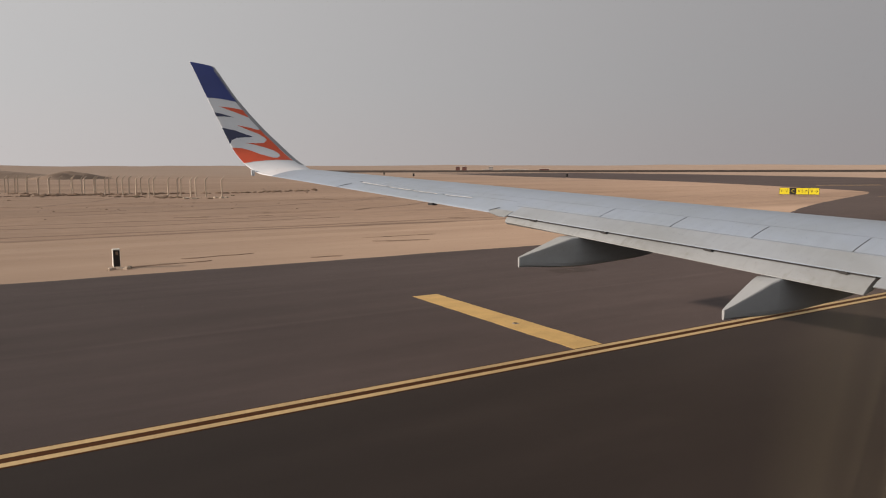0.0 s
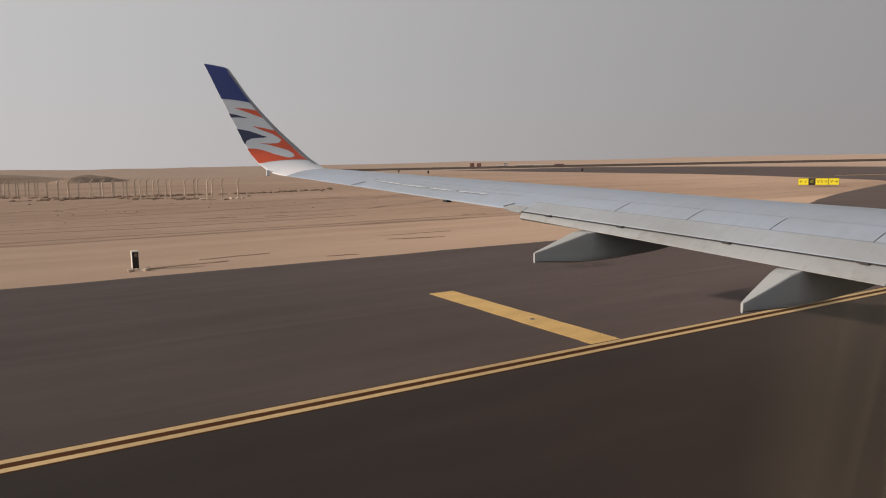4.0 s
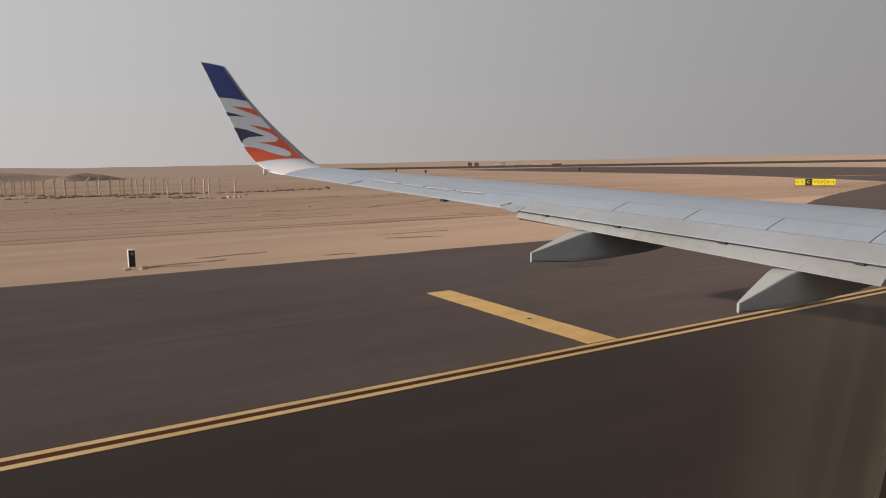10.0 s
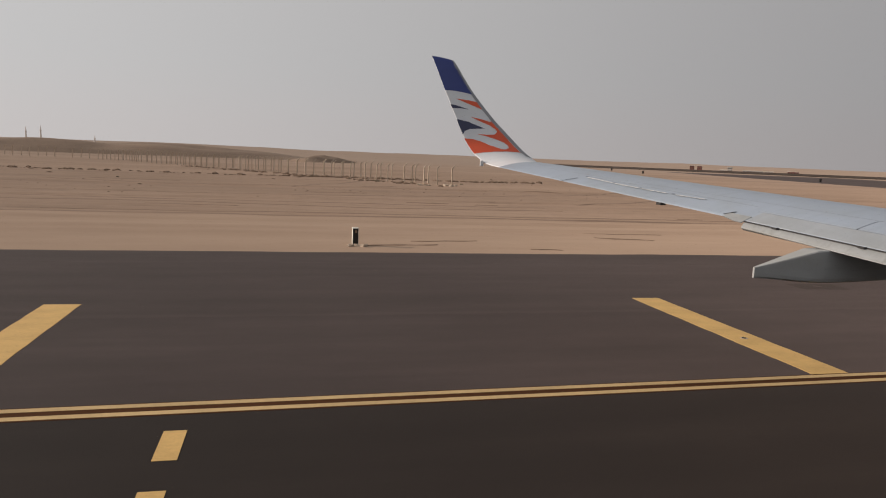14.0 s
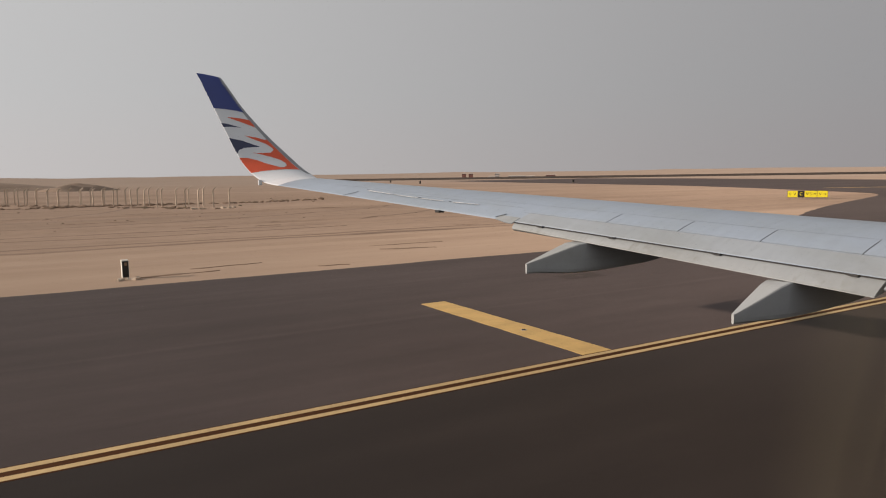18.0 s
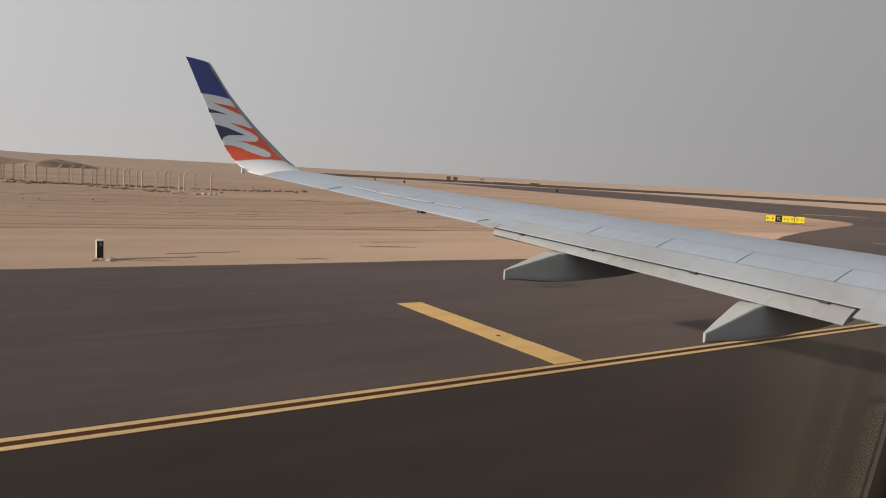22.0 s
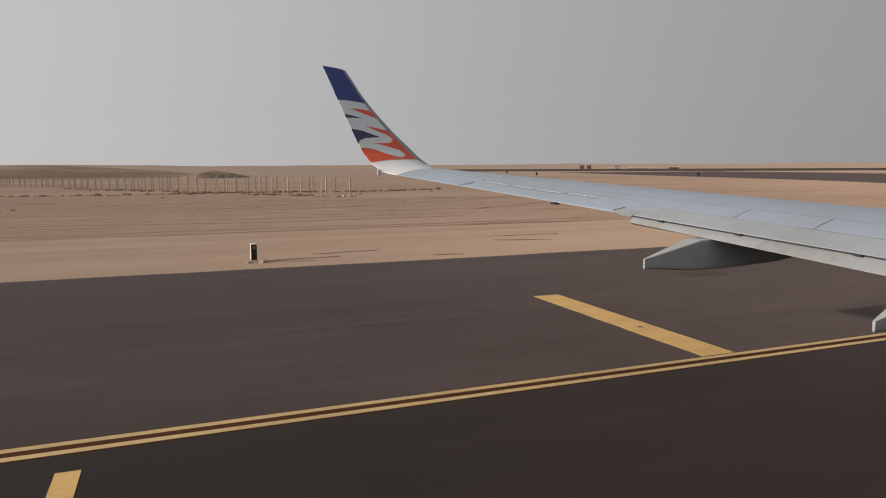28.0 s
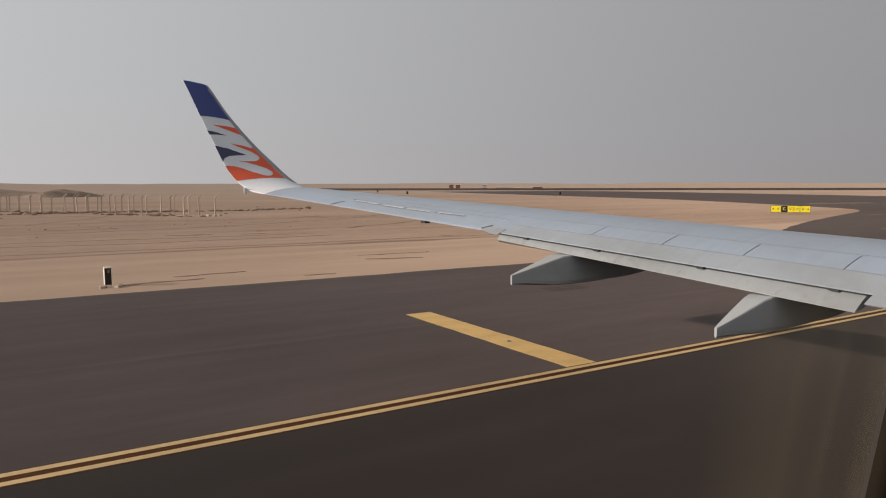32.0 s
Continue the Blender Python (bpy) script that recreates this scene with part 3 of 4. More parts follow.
# wing tip: y, height, trailing edge x, leading edge x, thickness
TIP = [(15.45, EYE - 0.167, 4.796, 6.235, 0.133), (15.9, EYE - 0.10, 4.63, 6.0, 0.115), (16.2, EYE + 0.06, 4.47, 5.83, 0.10),
       (16.37, EYE + 0.25, 4.34, 5.64, 0.085), (16.5, EYE + 0.5, 4.21, 5.42, 0.07), (16.63, EYE + 1.0, 4.01, 4.94, 0.055),
       (16.77, EYE + 1.62, 3.76, 4.44, 0.042), (16.94, EYE + 2.2, 3.55, 4.09, 0.032), (17.0, EYE + 2.4, 3.47, 3.96, 0.028), (17.02, EYE + 2.44, 3.455, 3.88, 0.02)]


def tip_at(k):
    """The wing tip's section at k (0 to 9), smoothly between its stations."""
    i = min(int(k), len(TIP) - 2)
    f = k - i
    p0, p1, p2, p3 = TIP[max(i - 1, 0)], TIP[i], TIP[i + 1], TIP[min(i + 2, len(TIP) - 1)]
    return [0.5 * (2 * b + (c - a) * f + (2 * a - 5 * b + 4 * c - d) * f * f + (3 * b - a - 3 * c + d) * f ** 3) for a, b, c, d in zip(p0, p1, p2, p3)]


def tip_base(k, u):
    """A place on the wing tip's lower face; the very top slopes down towards its leading edge."""
    y, z, a, b, t = tip_at(k)
    return Vector((a + (b - a) * u, y, z - 0.10 * u * smooth01(7.2, 9.0, k)))


def tip_point(k, u, lift=0.0):
    y, z, a, b, t = tip_at(k)
    y0, z0 = tip_at(max(k - 0.05, 0))[:2]
    y1, z1 = tip_at(min(k + 0.05, 9))[:2]
    w = Vector((0, y1 - y0, z1 - z0)).normalized()
    n = Vector((0, -w.z, w.y))
    return tip_base(k, u) + n * (t * prof(u) + lift)


def tip_ring(k):
    up = [tip_point(k, u) for u in US]
    y, z, a, b, t = tip_at(k)
    low = []
    for u in US[::-1]:
        p = tip_point(k, u)
        q = tip_base(k, u)
        low.append(q - (p - q) * 0.12 - (p - q).normalized() * 0.006 if (p - q).length > 1e-4 else q + Vector((0, 0.004, -0.006)))
    return up + low


bm = bmesh.new()
loft(bm, [tip_ring(k * 0.2) for k in range(46)], True, False)
bm.faces.new([bm.verts.new(p) for p in tip_ring(9)])
winglet = part("winglet", bm, WHITE, plane, "upturned white wing tip with blue and orange livery", True)
for p in winglet.data.polygons:
    p.use_smooth = len(p.vertices) == 4


def height_k(z):
    lo, hi = 1.0, 9.0
    for _ in range(30):
        mid = (lo + hi) / 2
        if tip_at(mid)[1] - EYE < z:
            lo = mid
        else:
            hi = mid
    return lo


def livery(name, test, mat, label, z0, z1, nu=110, nz=150):
    """A coat of paint on the inboard face wherever test(u, height) holds."""
    bm = bmesh.new()
    ks = [height_k(z0 + (z1 - z0) * j / nz) for j in range(nz + 1)]
    grid = {}
    for j in range(nz):
        z = z0 + (z1 - z0) * (j + 0.5) / nz
        for i in range(nu):
            if not test((i + 0.5) / nu, z):
                continue
            q = []
            for a, b in ((i, j), (i + 1, j), (i + 1, j + 1), (i, j + 1)):
                if (a, b) not in grid:
                    grid[a, b] = bm.verts.new(tip_point(ks[b], a / nu, 0.004))
                q.append(grid[a, b])
            bm.faces.new(q)
    part(name, bm, mat, winglet, label, True)


FLAME = [(0.39, 0.99), (0.65, 0.94), (0.82, 0.89), (0.92, 0.93), (0.92, 0.15), (-0.1, 0.12), (-0.1, 0.48), (0.0, 0.48), (0.15, 0.46), (0.28, 0.4),
         (0.38, 0.31), (0.49, 0.24), (0.57, 0.2), (0.64, 0.2), (0.73, 0.25), (0.76, 0.31), (0.72, 0.4), (0.58, 0.48), (0.44, 0.54), (0.3, 0.58),
         (0.5, 0.57), (0.67, 0.58), (0.8, 0.66), (0.8, 0.72), (0.74, 0.8), (0.56, 0.89)]
TONGUE = [(0.23, 1.42), (0.6, 1.39), (0.92, 1.35), (0.92, 1.16), (0.64, 1.27)]
FIN = [(-0.05, 1.3), (0.19, 1.25), (0.45, 1.17), (0.21, 1.19), (-0.05, 1.19)]
WAVE = [(-0.05, 0.95), (0.26, 0.87), (0.56, 0.72), (0.36, 0.71), (0.2, 0.7), (0.07, 0.65), (-0.05, 0.5)]
livery("blue_tip", lambda u, z: u < 0.9 and z > 1.62 - 0.05 * u - 0.05 * u * u, BLUE, "deep blue painted tip", 1.45, 2.43)
livery("orange_flame", lambda u, z: u < 0.88 and inside(FLAME, u, z), ORANGE, "orange-red curling shape", 0.1, 1.0)
livery("orange_tongue", lambda u, z: u < 0.88 and inside(TONGUE, u, z), ORANGE, "orange-red wedge", 1.1, 1.45, 90, 70)
livery("blue_fin", lambda u, z: inside(FIN, u, z), NAVY, "small navy wedge", 1.1, 1.35, 90, 60)
livery("blue_wave", lambda u, z: inside(WAVE, u, z), NAVY, "navy wedge", 0.45, 1.0, 90, 90)
livery("leading_edge", lambda u, z: u > 0.9 - 0.03 * z, EDGE, "bare grey metal leading edge", 0.05, 2.42)

# little light housing at the trailing edge of the tip
bm = bmesh.new()
box(bm, 4.50, 4.58, 15.97, 16.01, EYE - 0.16, EYE - 0.03, 0.008)
part("tip_light", bm, WHITE, plane, "white light housing")


def on_top(name, pts, width, mat, label="", lift=0.004, thick=0.004):
    """A narrow strip lying on the wing along points given as (u, y)."""
    bm = bmesh.new()
    rows = []
    for i, (u, y) in enumerate(pts):
        p = Vector(top(u, y, lift))
        q = Vector(top(*pts[min(i + 1, len(pts) - 1)]))
        o = Vector(top(*pts[max(i - 1, 0)]))
        t = (q - o).normalized()
        s = t.cross(Vector((0, 0, 1))).normalized() * width / 2
        rows.append([p - s, p + s, p + s + Vector((0, 0, thick)), p - s + Vector((0, 0, thick))])
    loft(bm, rows)
    return part(name, bm, mat, plane, label)


def along(u0, y0, u1, y1, n=6):
    return [(u0 + (u1 - u0) * i / n, y0 + (y1 - y0) * i / n) for i in range(n + 1)]


# spoilers: thin panels with dark gaps between them
SPOIL = [(9.5, 8.207), (8.193, 7.147), (7.133, 6.077), (6.063, 4.927), (4.913, 3.9)]
for y1, y0 in SPOIL:
    bm = bmesh.new()
    n = 8
    rows = []
    for i in range(n + 1):
        y = y0 + (y1 - y0) * i / n
        cols = [top(0.135 + 0.135 * j / 5, y, 0.003) for j in range(6)]
        rows.append([Vector(c) + Vector((0, 0, 0.005)) for c in cols] + [Vector(c) for c in cols[::-1]])
    loft(bm, rows)
    part("spoiler", bm, WING, plane)
for y in (8.2, 7.14, 6.07, 4.92):
    on_top("spoiler_gap", along(0.13, y, 0.27, y), 0.012, DARK, "dark gap between spoilers", 0.002, 0.003)
# darker strip paints the thin shade behind the spoilers' raised edge
on_top("spoiler_step_shade", along(0.131, 9.6, 0.131, 3.0, 16), 0.009, SEAM_SHADE, "", 0.001, 0.003)
on_top("aileron_gap", along(0.0, 13.46, 0.13, 13.32), 0.016, DARK, "fine dark panel gap")
on_top("aileron_gap", along(0.02, 9.93, 0.075, 9.83), 0.035, DARK, "dark gap at the aileron's end")
on_top("aileron_hinge_line", along(0.23, 13.2, 0.2, 9.75, 10), 0.010, SEAM_SHADE, "fine hinge line", 0.001, 0.003)
for u0, y0, u1, y1 in ((0.20, 13.16, 0.175, 12.5), (0.17, 12.44, 0.162, 11.88), (0.16, 11.82, 0.16, 11.28), (0.16, 11.1, 0.172, 10.57)):
    on_top("walk_stripe", along(u0, y0, u1, y1), 0.105, STRIPE, "white painted stripe", 0.001, 0.002)
for u, y in ((0.205, 13.21), (0.173, 12.47), (0.163, 11.85), (0.16, 11.17)):
    on_top("stud", along(u, y + 0.02, u, y - 0.02, 2), 0.035, DARK, "dark stud", 0.005)
# paler fixed panel behind the spoilers
bm = bmesh.new()
rows = []
for i in range(25):
    y = 9.5 - 8.0 * i / 24
    cols = [top(0.004 + 0.121 * j / 5, y, 0.002) for j in range(6)]
    rows.append([Vector(c) + Vector((0, 0, 0.004)) for c in cols] + [Vector(c) for c in cols[::-1]])
loft(bm, rows)
part("trailing_edge_panel", bm, PANEL, plane, "paler grey trailing edge panel")
# small drooped corner of the panel beyond the flap's outer end
bm = bmesh.new()
rows = []
for i in range(9):
    y = 9.89 - 0.37 * i / 8
    k = min(1, 0.1 + 1.3 * i / 8)
    skin = [Vector(top(0.05, y, 0.008)), Vector(top(0.012, y, 0.007))] + [Vector((te_x(y) - 0.07 * k * c, y, base_z(y) + 0.006 - 0.03 * k * c)) for c in (0.1, 0.5, 1.0)]
    rows.append(skin + [v + Vector((0.01, 0, -0.012)) for v in skin[::-1]])
loft(bm, rows)
part("panel_corner", bm, FLAP, plane, "pale grey corner of the trailing edge panel")
# fixed panel inboard of the flap, drooping a little behind the wing
for y1, y0 in ((4.43, 3.925), (3.905, -0.1)):
    bm = bmesh.new()
    rows = []
    for i in range(9):
        y = y1 + (y0 - y1) * i / 8
        skin = [Vector(top(0.03, y, 0.008)), Vector(top(0.012, y, 0.007))] + [Vector((te_x(y) - 0.2 * c, y, base_z(y) + 0.006 - 0.1 * c ** 1.2)) for c in (0.1, 0.4, 0.7, 1.0)]
        rows.append(skin + [v + Vector((0.01, 0, -0.014)) for v in skin[::-1]])
    loft(bm, rows)
    part("inboard_panel", bm, PANEL, plane, "pale grey fixed panel inboard of the flap")
on_top("skin_seam", along(0.285, 14.8, 0.285, 3.2, 24), 0.007, SEAM_SHADE, "", 0.0005, 0.002)

# flap, lowered a little behind the spoilers
FL = [((6.99, 9.52, base_z(9.52) - 0.02), (6.92, 9.50, EYE - 0.888)), ((8.85, 4.49, base_z(4.49) - 0.02), (8.57, 4.48, EYE - 1.512))]


def flap_pt(w, c, dz=0.0):
    a = Vector(FL[0][0]).lerp(Vector(FL[1][0]), w)
    b = Vector(FL[0][1]).lerp(Vector(FL[1][1]), w)
    p = a.lerp(b, c)
    p.z += dz + 0.012 * math.sin(math.pi * min(c, 1)) * (1 if c > 0 else 0)
    return p


bm = bmesh.new()
rows = []
for i in range(13):
    w = i / 12
    upper = [flap_pt(w, c) for c in (-0.25, 0, 0.2, 0.45, 0.7, 0.88, 1.0)]
    under = [flap_pt(w, c, dz) for c, dz in ((1.0, -0.012), (0.8, -0.05), (0.5, -0.09), (0.2, -0.12), (-0.25, -0.14))]
    rows.append(upper + under)
loft(bm, rows)
part("flap", bm, FLAP, plane, "pale grey lowered flap")
bm = bmesh.new()
rows = []
for i in range(13):
    a = Vector(FL[0][0]).lerp(Vector(FL[1][0]), i / 12)
    rows.append([a + Vector((-0.018, 0, 0.0)), a + Vector((0.02, 0, 0.0)), a + Vector((0.02, 0, 0.017)), a + Vector((-0.010, 0, 0.014))])
loft(bm, rows)
part("flap_gap", bm, DARK, plane, "dark slot ahead of the flap")
for w in (0.09, 0.325, 0.62, 0.93):
    p = flap_pt(w, 0.04)
    bm = bmesh.new()
    box(bm, p.x - 0.02, p.x + 0.04, p.y - 0.09, p.y + 0.09, p.z - 0.012, p.z + 0.014, 0.005)
    part("flap_bracket", bm, DARK, plane, "dark flap bracket")
bm = bmesh.new()
box(bm, te_x(11.1) - 0.01, te_x(11.1) + 0.10, 11.03, 11.19, base_z(11.1) - 0.05, base_z(11.1) - 0.004, 0.01)
part("aileron_bracket", bm, DARK, plane, "dark hinge fairing under the aileron")


def fairing(tail, y, zb, zt, end, te, tz, belly):
    """A canoe-shaped flap track fairing: blunt blade of a tail, flat ridge rising to the flap's edge at te."""
    bm = bmesh.new()
    rows = []
    for i in range(25):
        x = tail + (end - tail) * (i / 24) ** 1.3
        g = min((x - tail) / (te - tail), 1.0)
        f = (x - tail) / (end - tail)
        half = (0.018 + 0.155 * g ** 0.85) * (1 - 0.4 * smooth01(0.7, 1, f))
        b = zb - 0.012 - belly * smooth01(0.0, 0.25, f) + 0.05 * smooth01(0.3, 0.7, f) + 0.16 * smooth01(0.6, 1.0, f)
        t = zt + (tz - zt) * g - 0.02 * smooth01(0.95, 1.0, g)
        rows.append([(x, y - half * 0.5, b + 0.004), (x, y - half * 0.93, b + 0.03), (x, y - half, b + 0.08), (x, y - half, t - 0.02), (x, y - half * 0.94, t - 0.004), (x, y - half * 0.8, t),
                     (x, y + half * 0.8, t), (x, y + half * 0.94, t - 0.004), (x, y + half, t - 0.02), (x, y + half, b + 0.08), (x, y + half * 0.93, b + 0.03), (x, y + half * 0.5, b + 0.004)])
    loft(bm, rows)
    return part("flap_track_fairing", bm, FAIRING, plane, "grey canoe-shaped flap track fairing with a blunt tail")


fairing(6.32, 8.32, EYE - 1.472, EYE - 1.33, 10.0, 7.31, EYE - 1.045, 0.055)
fairing(7.35, 5.50, EYE - 1.868, EYE - 1.75, 11.0, 8.23, EYE - 1.395, 0.015)

# fuselage shell with one window opening
FC_Y, FC_Z, FR = -1.78, EYE - 0.30, 1.90
WIN = (-0.10, 0.180, -0.17, 0.19)      # opening in x and height from the eye


# stations along the fuselage: x, radius, lift of the axis
HULL = [(-13.0, 0.35, 1.1), (-11.0, 0.85, 0.8), (-8.0, 1.38, 0.42), (-5.0, 1.75, 0.12), (-2.5, FR, 0), (-1.0, FR, 0), (WIN[0] - 0.06, FR, 0), (WIN[1] + 0.06, FR, 0),
        (1.2, FR, 0), (4, FR, 0), (8, FR, 0), (12, FR, 0), (16, FR, 0), (20, FR, 0), (22.5, 1.72, -0.05), (24.5, 1.3, -0.2), (26, 0.75, -0.4), (26.8, 0.2, -0.5)]
bm = bmesh.new()
a_lo, a_hi = math.asin((EYE + WIN[2] - 0.06 - FC_Z) / FR), math.asin((EYE + WIN[3] + 0.06 - FC_Z) / FR)
angs = [a_lo, a_hi] + [a_hi + (2 * math.pi + a_lo - a_hi) * i / 44 for i in range(1, 44)]
rows = [[bm.verts.new((x, FC_Y + r * math.cos(a), FC_Z + lift + r * math.sin(a))) for a in angs] for x, r, lift in HULL]
for i in range(len(HULL) - 1):
    for j in range(len(angs)):
        if j == 0 and abs(HULL[i][0] - (WIN[0] - 0.06)) < 1e-6:
            continue
        k = (j + 1) % len(angs)
        bm.faces.new((rows[i][j], rows[i][k], rows[i + 1][k], rows[i + 1][j]))
bm.faces.new(rows[0][::-1])
bm.faces.new(rows[-1])
part("fuselage", bm, WHITE, plane, "white fuselage shell", False)


def opening(x0, x1, z0, z1, r, y, n=10, lean=0.15):
    """Points round a rounded opening, at depth y from the eye."""
    pts = []
    for cx, cz, s in ((x1 - r, z1 - r, 0), (x0 + r, z1 - r, 1), (x0 + r, z0 + r, 2), (x1 - r, z0 + r, 3)):
        for i in range(n + 1):
            a = math.pi / 2 * (s + i / n)
            z = cz + r * math.sin(a)
            pts.append((cx + r * math.cos(a), y - lean * z, EYE + z))
    return pts


def window_ring(name, inner, outer, mat, label, bulge=0.0, n=1):
    """A moulded ring between two outlines; bulge rounds its section towards the cabin."""
    bm = bmesh.new()
    rings = []
    for i in range(n + 1):
        f = i / n
        rings.append([Vector(a).lerp(Vector(b), f) - Vector((0, bulge * math.sin(math.pi * f) ** 0.7 if 0 < f < 1 else 0, 0)) for a, b in zip(inner, outer)])
    loft(bm, rings, True, False)
    part(name, bm, mat, plane, label, True)


W0 = opening(*WIN, 0.085, 0.070)
W1 = opening(WIN[0] - 0.004, WIN[1] + 0.0045, WIN[2] - 0.005, WIN[3] + 0.005, 0.088, 0.0676)
W2 = opening(WIN[0] - 0.008, WIN[1] + 0.0095, WIN[2] - 0.010, WIN[3] + 0.010, 0.09, 0.0596, lean=0.215)
W2B = opening(WIN[0] - 0.0135, WIN[1] + 0.0125, WIN[2] - 0.016, WIN[3] + 0.016, 0.093, 0.0475, lean=0.19)
W3 = opening(WIN[0] - 0.035, WIN[1] + 0.026, WIN[2] - 0.04, WIN[3] + 0.04, 0.12, 0.0)
W4 = opening(WIN[0] - 0.3, WIN[1] + 0.35, WIN[2] - 0.28, WIN[3] + 0.25, 0.12, -0.012)
WE = opening(WIN[0] + 0.0012, WIN[1] - 0.0012, WIN[2] + 0.0012, WIN[3] - 0.0012, 0.084, 0.0705)
OUT = opening(WIN[0] - 0.12, WIN[1] + 0.12, WIN[2] - 0.12, WIN[3] + 0.12, 0.1, 0.095)
window_ring("outer_window_frame", W0, OUT, TRIM, "brown-grey outer window frame")
# paler ring: the highlight line on the frame's inner edge, put in as colour
window_ring("window_edge_highlight", WE, W0, GREYB, "thin pale ring painting the highlight on the window frame")
window_ring("window_frame", W0, W1, TRIM, "brown-grey window frame", 0.0016, 6)
window_ring("window_gasket", W1, W2, GASKET, "black rubber window seal", -0.0012, 6)
window_ring("window_lip", W2, W2B, CREAM, "rounded cream lip of the window surround", 0.0022, 8)
window_ring("window_reveal", W2B, W3, CREAM, "cream moulded plastic window surround", -0.0016, 6)
window_ring("cabin_panel", W3, W4, CREAM, "cream cabin side panel")

# outer pane, with streaks towards its forward edge: smudges plus a painted reflected veil
bm = bmesh.new()
bm.faces.new([bm.verts.new(p) for p in opening(WIN[0] - 0.03, WIN[1] + 0.03, WIN[2] - 0.03, WIN[3] + 0.03, 0.09, 0.084)])
pane = part("window_pane", bm, PANE, plane, "clear cabin window pane with faint smudges and painted reflections")
pane.visible_shadow = False

# landing gear under the fuselage
for gx, gy, gr, gw in ((7.5, FC_Y + 2.86, 0.56, 0.4), (7.5, FC_Y - 2.86, 0.56, 0.4), (21.0, FC_Y, 0.34, 0.25)):
    bm = bmesh.new()
    rows = []
    for w, r in ((-0.5, 0.72), (-0.42, 0.95), (-0.25, 1.0), (0.25, 1.0), (0.42, 0.95), (0.5, 0.72)):
        rows.append([(gx + gr * r * math.cos(2 * math.pi * i / 24), gy + gw * w, gr + gr * r * math.sin(2 * math.pi * i / 24)) for i in range(24)])
    loft(bm, rows)
    part("wheel", bm, RUBBER, plane, "black aircraft tyre")
    bm = bmesh.new()
    rows = [[(gx + 0.09 * math.cos(a), gy + 0.26 + 0.09 * math.sin(a), z) for a in [2 * math.pi * i / 12 for i in range(12)]] for z in (gr - 0.05, 2.6)]
    loft(bm, rows)
    part("strut", bm, EDGE, plane, "grey metal gear strut")


# ---- signs beside the taxiway ----
def letters(text, size, mat, parent, m, name="lettering"):
    cu = bpy.data.curves.new(name, "FONT")
    cu.body, cu.size, cu.extrude = text, size, 0.002
    cu.align_x, cu.align_y = "CENTER", "CENTER"
    tmp = bpy.data.objects.new(name, cu)
    me = bpy.data.meshes.new_from_object(tmp)
    bpy.data.objects.remove(tmp)
    me.materials.append(mat)
    ob = new(name, me)
    ob.parent, ob.matrix_local = parent, m
    return ob


def guidance_sign(x, y):
    s = thing("guidance_sign", "yellow taxiway guidance sign with a black location panel on sand", "sign", at=(x, y, sand_height(x, y)))
    s.rotation_euler = (0, 0, radians(34))
    # panels stand side by side along y and face backwards
    w = 0.0
    for text, width, face, ink in (((("←", -0.26), ("V", 0.26)), 1.25, SIGN_Y, SIGN_K), ((("C", 0.0),), 0.75, SIGN_K, SIGN_Y),
                                    ((("V", -0.4), ("5", 0.0), ("↗", 0.42)), 1.5, SIGN_Y, SIGN_K), ((("V", -0.28), ("→", 0.26)), 1.25, SIGN_Y, SIGN_K)):
        bm = bmesh.new()
        box(bm, 0, 0.26, -w - width, -w, 0.24, 1.16, 0.012)
        p = part("panel", bm, SIGN_K, s, "dark sign box")
        bm = bmesh.new()
        box(bm, -0.012, -0.002, -w - width + 0.03, -w - 0.03, 0.28, 1.12)
        part("face", bm, face, p, "yellow face" if face is SIGN_Y else "black face")
        m = Matrix.Translation((-0.016, -w - width / 2, 0.70)) @ Matrix(((0, 0, -1, 0), (-1, 0, 0, 0), (0, 1, 0, 0), (0, 0, 0, 1)))
        for ch, off in text:
            letters(ch, 0.56, ink, p, Matrix.Translation((0, -off, 0)) @ m)
        for k in (0.2, 0.8):
            bm = bmesh.new()
            box(bm, 0.1, 0.16, -w - width * k - 0.03, -w - width * k + 0.03, -0.02, 0.23)
            part("leg", bm, STONE, s)
        w += width + 0.02
    bm = bmesh.new()
    box(bm, -0.1, 0.4, -w - 0.1, 0.1, -0.1, 0.03, 0.01)
    part("footing", bm, STONE, s, "low dusty footing")
    return s


guidance_sign(88.0, 57.9)

# small black marker sign near the shoulder, seen from behind
mx, my = 2.94, 29.35
mark = thing("marker_sign", "small black marker sign with pale rim on a concrete pad", "sign", at=(mx, my, -0.03))
bm = bmesh.new()
box(bm, -0.13, 0.13, -0.14, 0.14, 0.09, 0.77, 0.012)
body = part("body", bm, SIGN_W, mark, "pale sign rim")
bm = bmesh.new()
box(bm, -0.108, 0.112, -0.152, -0.142, 0.10, 0.73)
part("back", bm, SIGN_K, body, "black back plate")
bm = bmesh.new()
box(bm, -0.03, 0.06, -0.158, -0.153, 0.55, 0.68)
part("plate", bm, STONE, body, "small dull plate")
for lx in (-0.09, 0.09):
    bm = bmesh.new()
    box(bm, lx - 0.025, lx + 0.025, -0.03, 0.03, 0.0, 0.1)
    part("leg", bm, SIGN_W, mark)
bm = bmesh.new()
box(bm, -0.30, 0.30, -0.22, 0.22, -0.08, 0.025, 0.02)
part("footing", bm, CONCRETE, mark, "dusty concrete pad")
rng = random.Random(77)
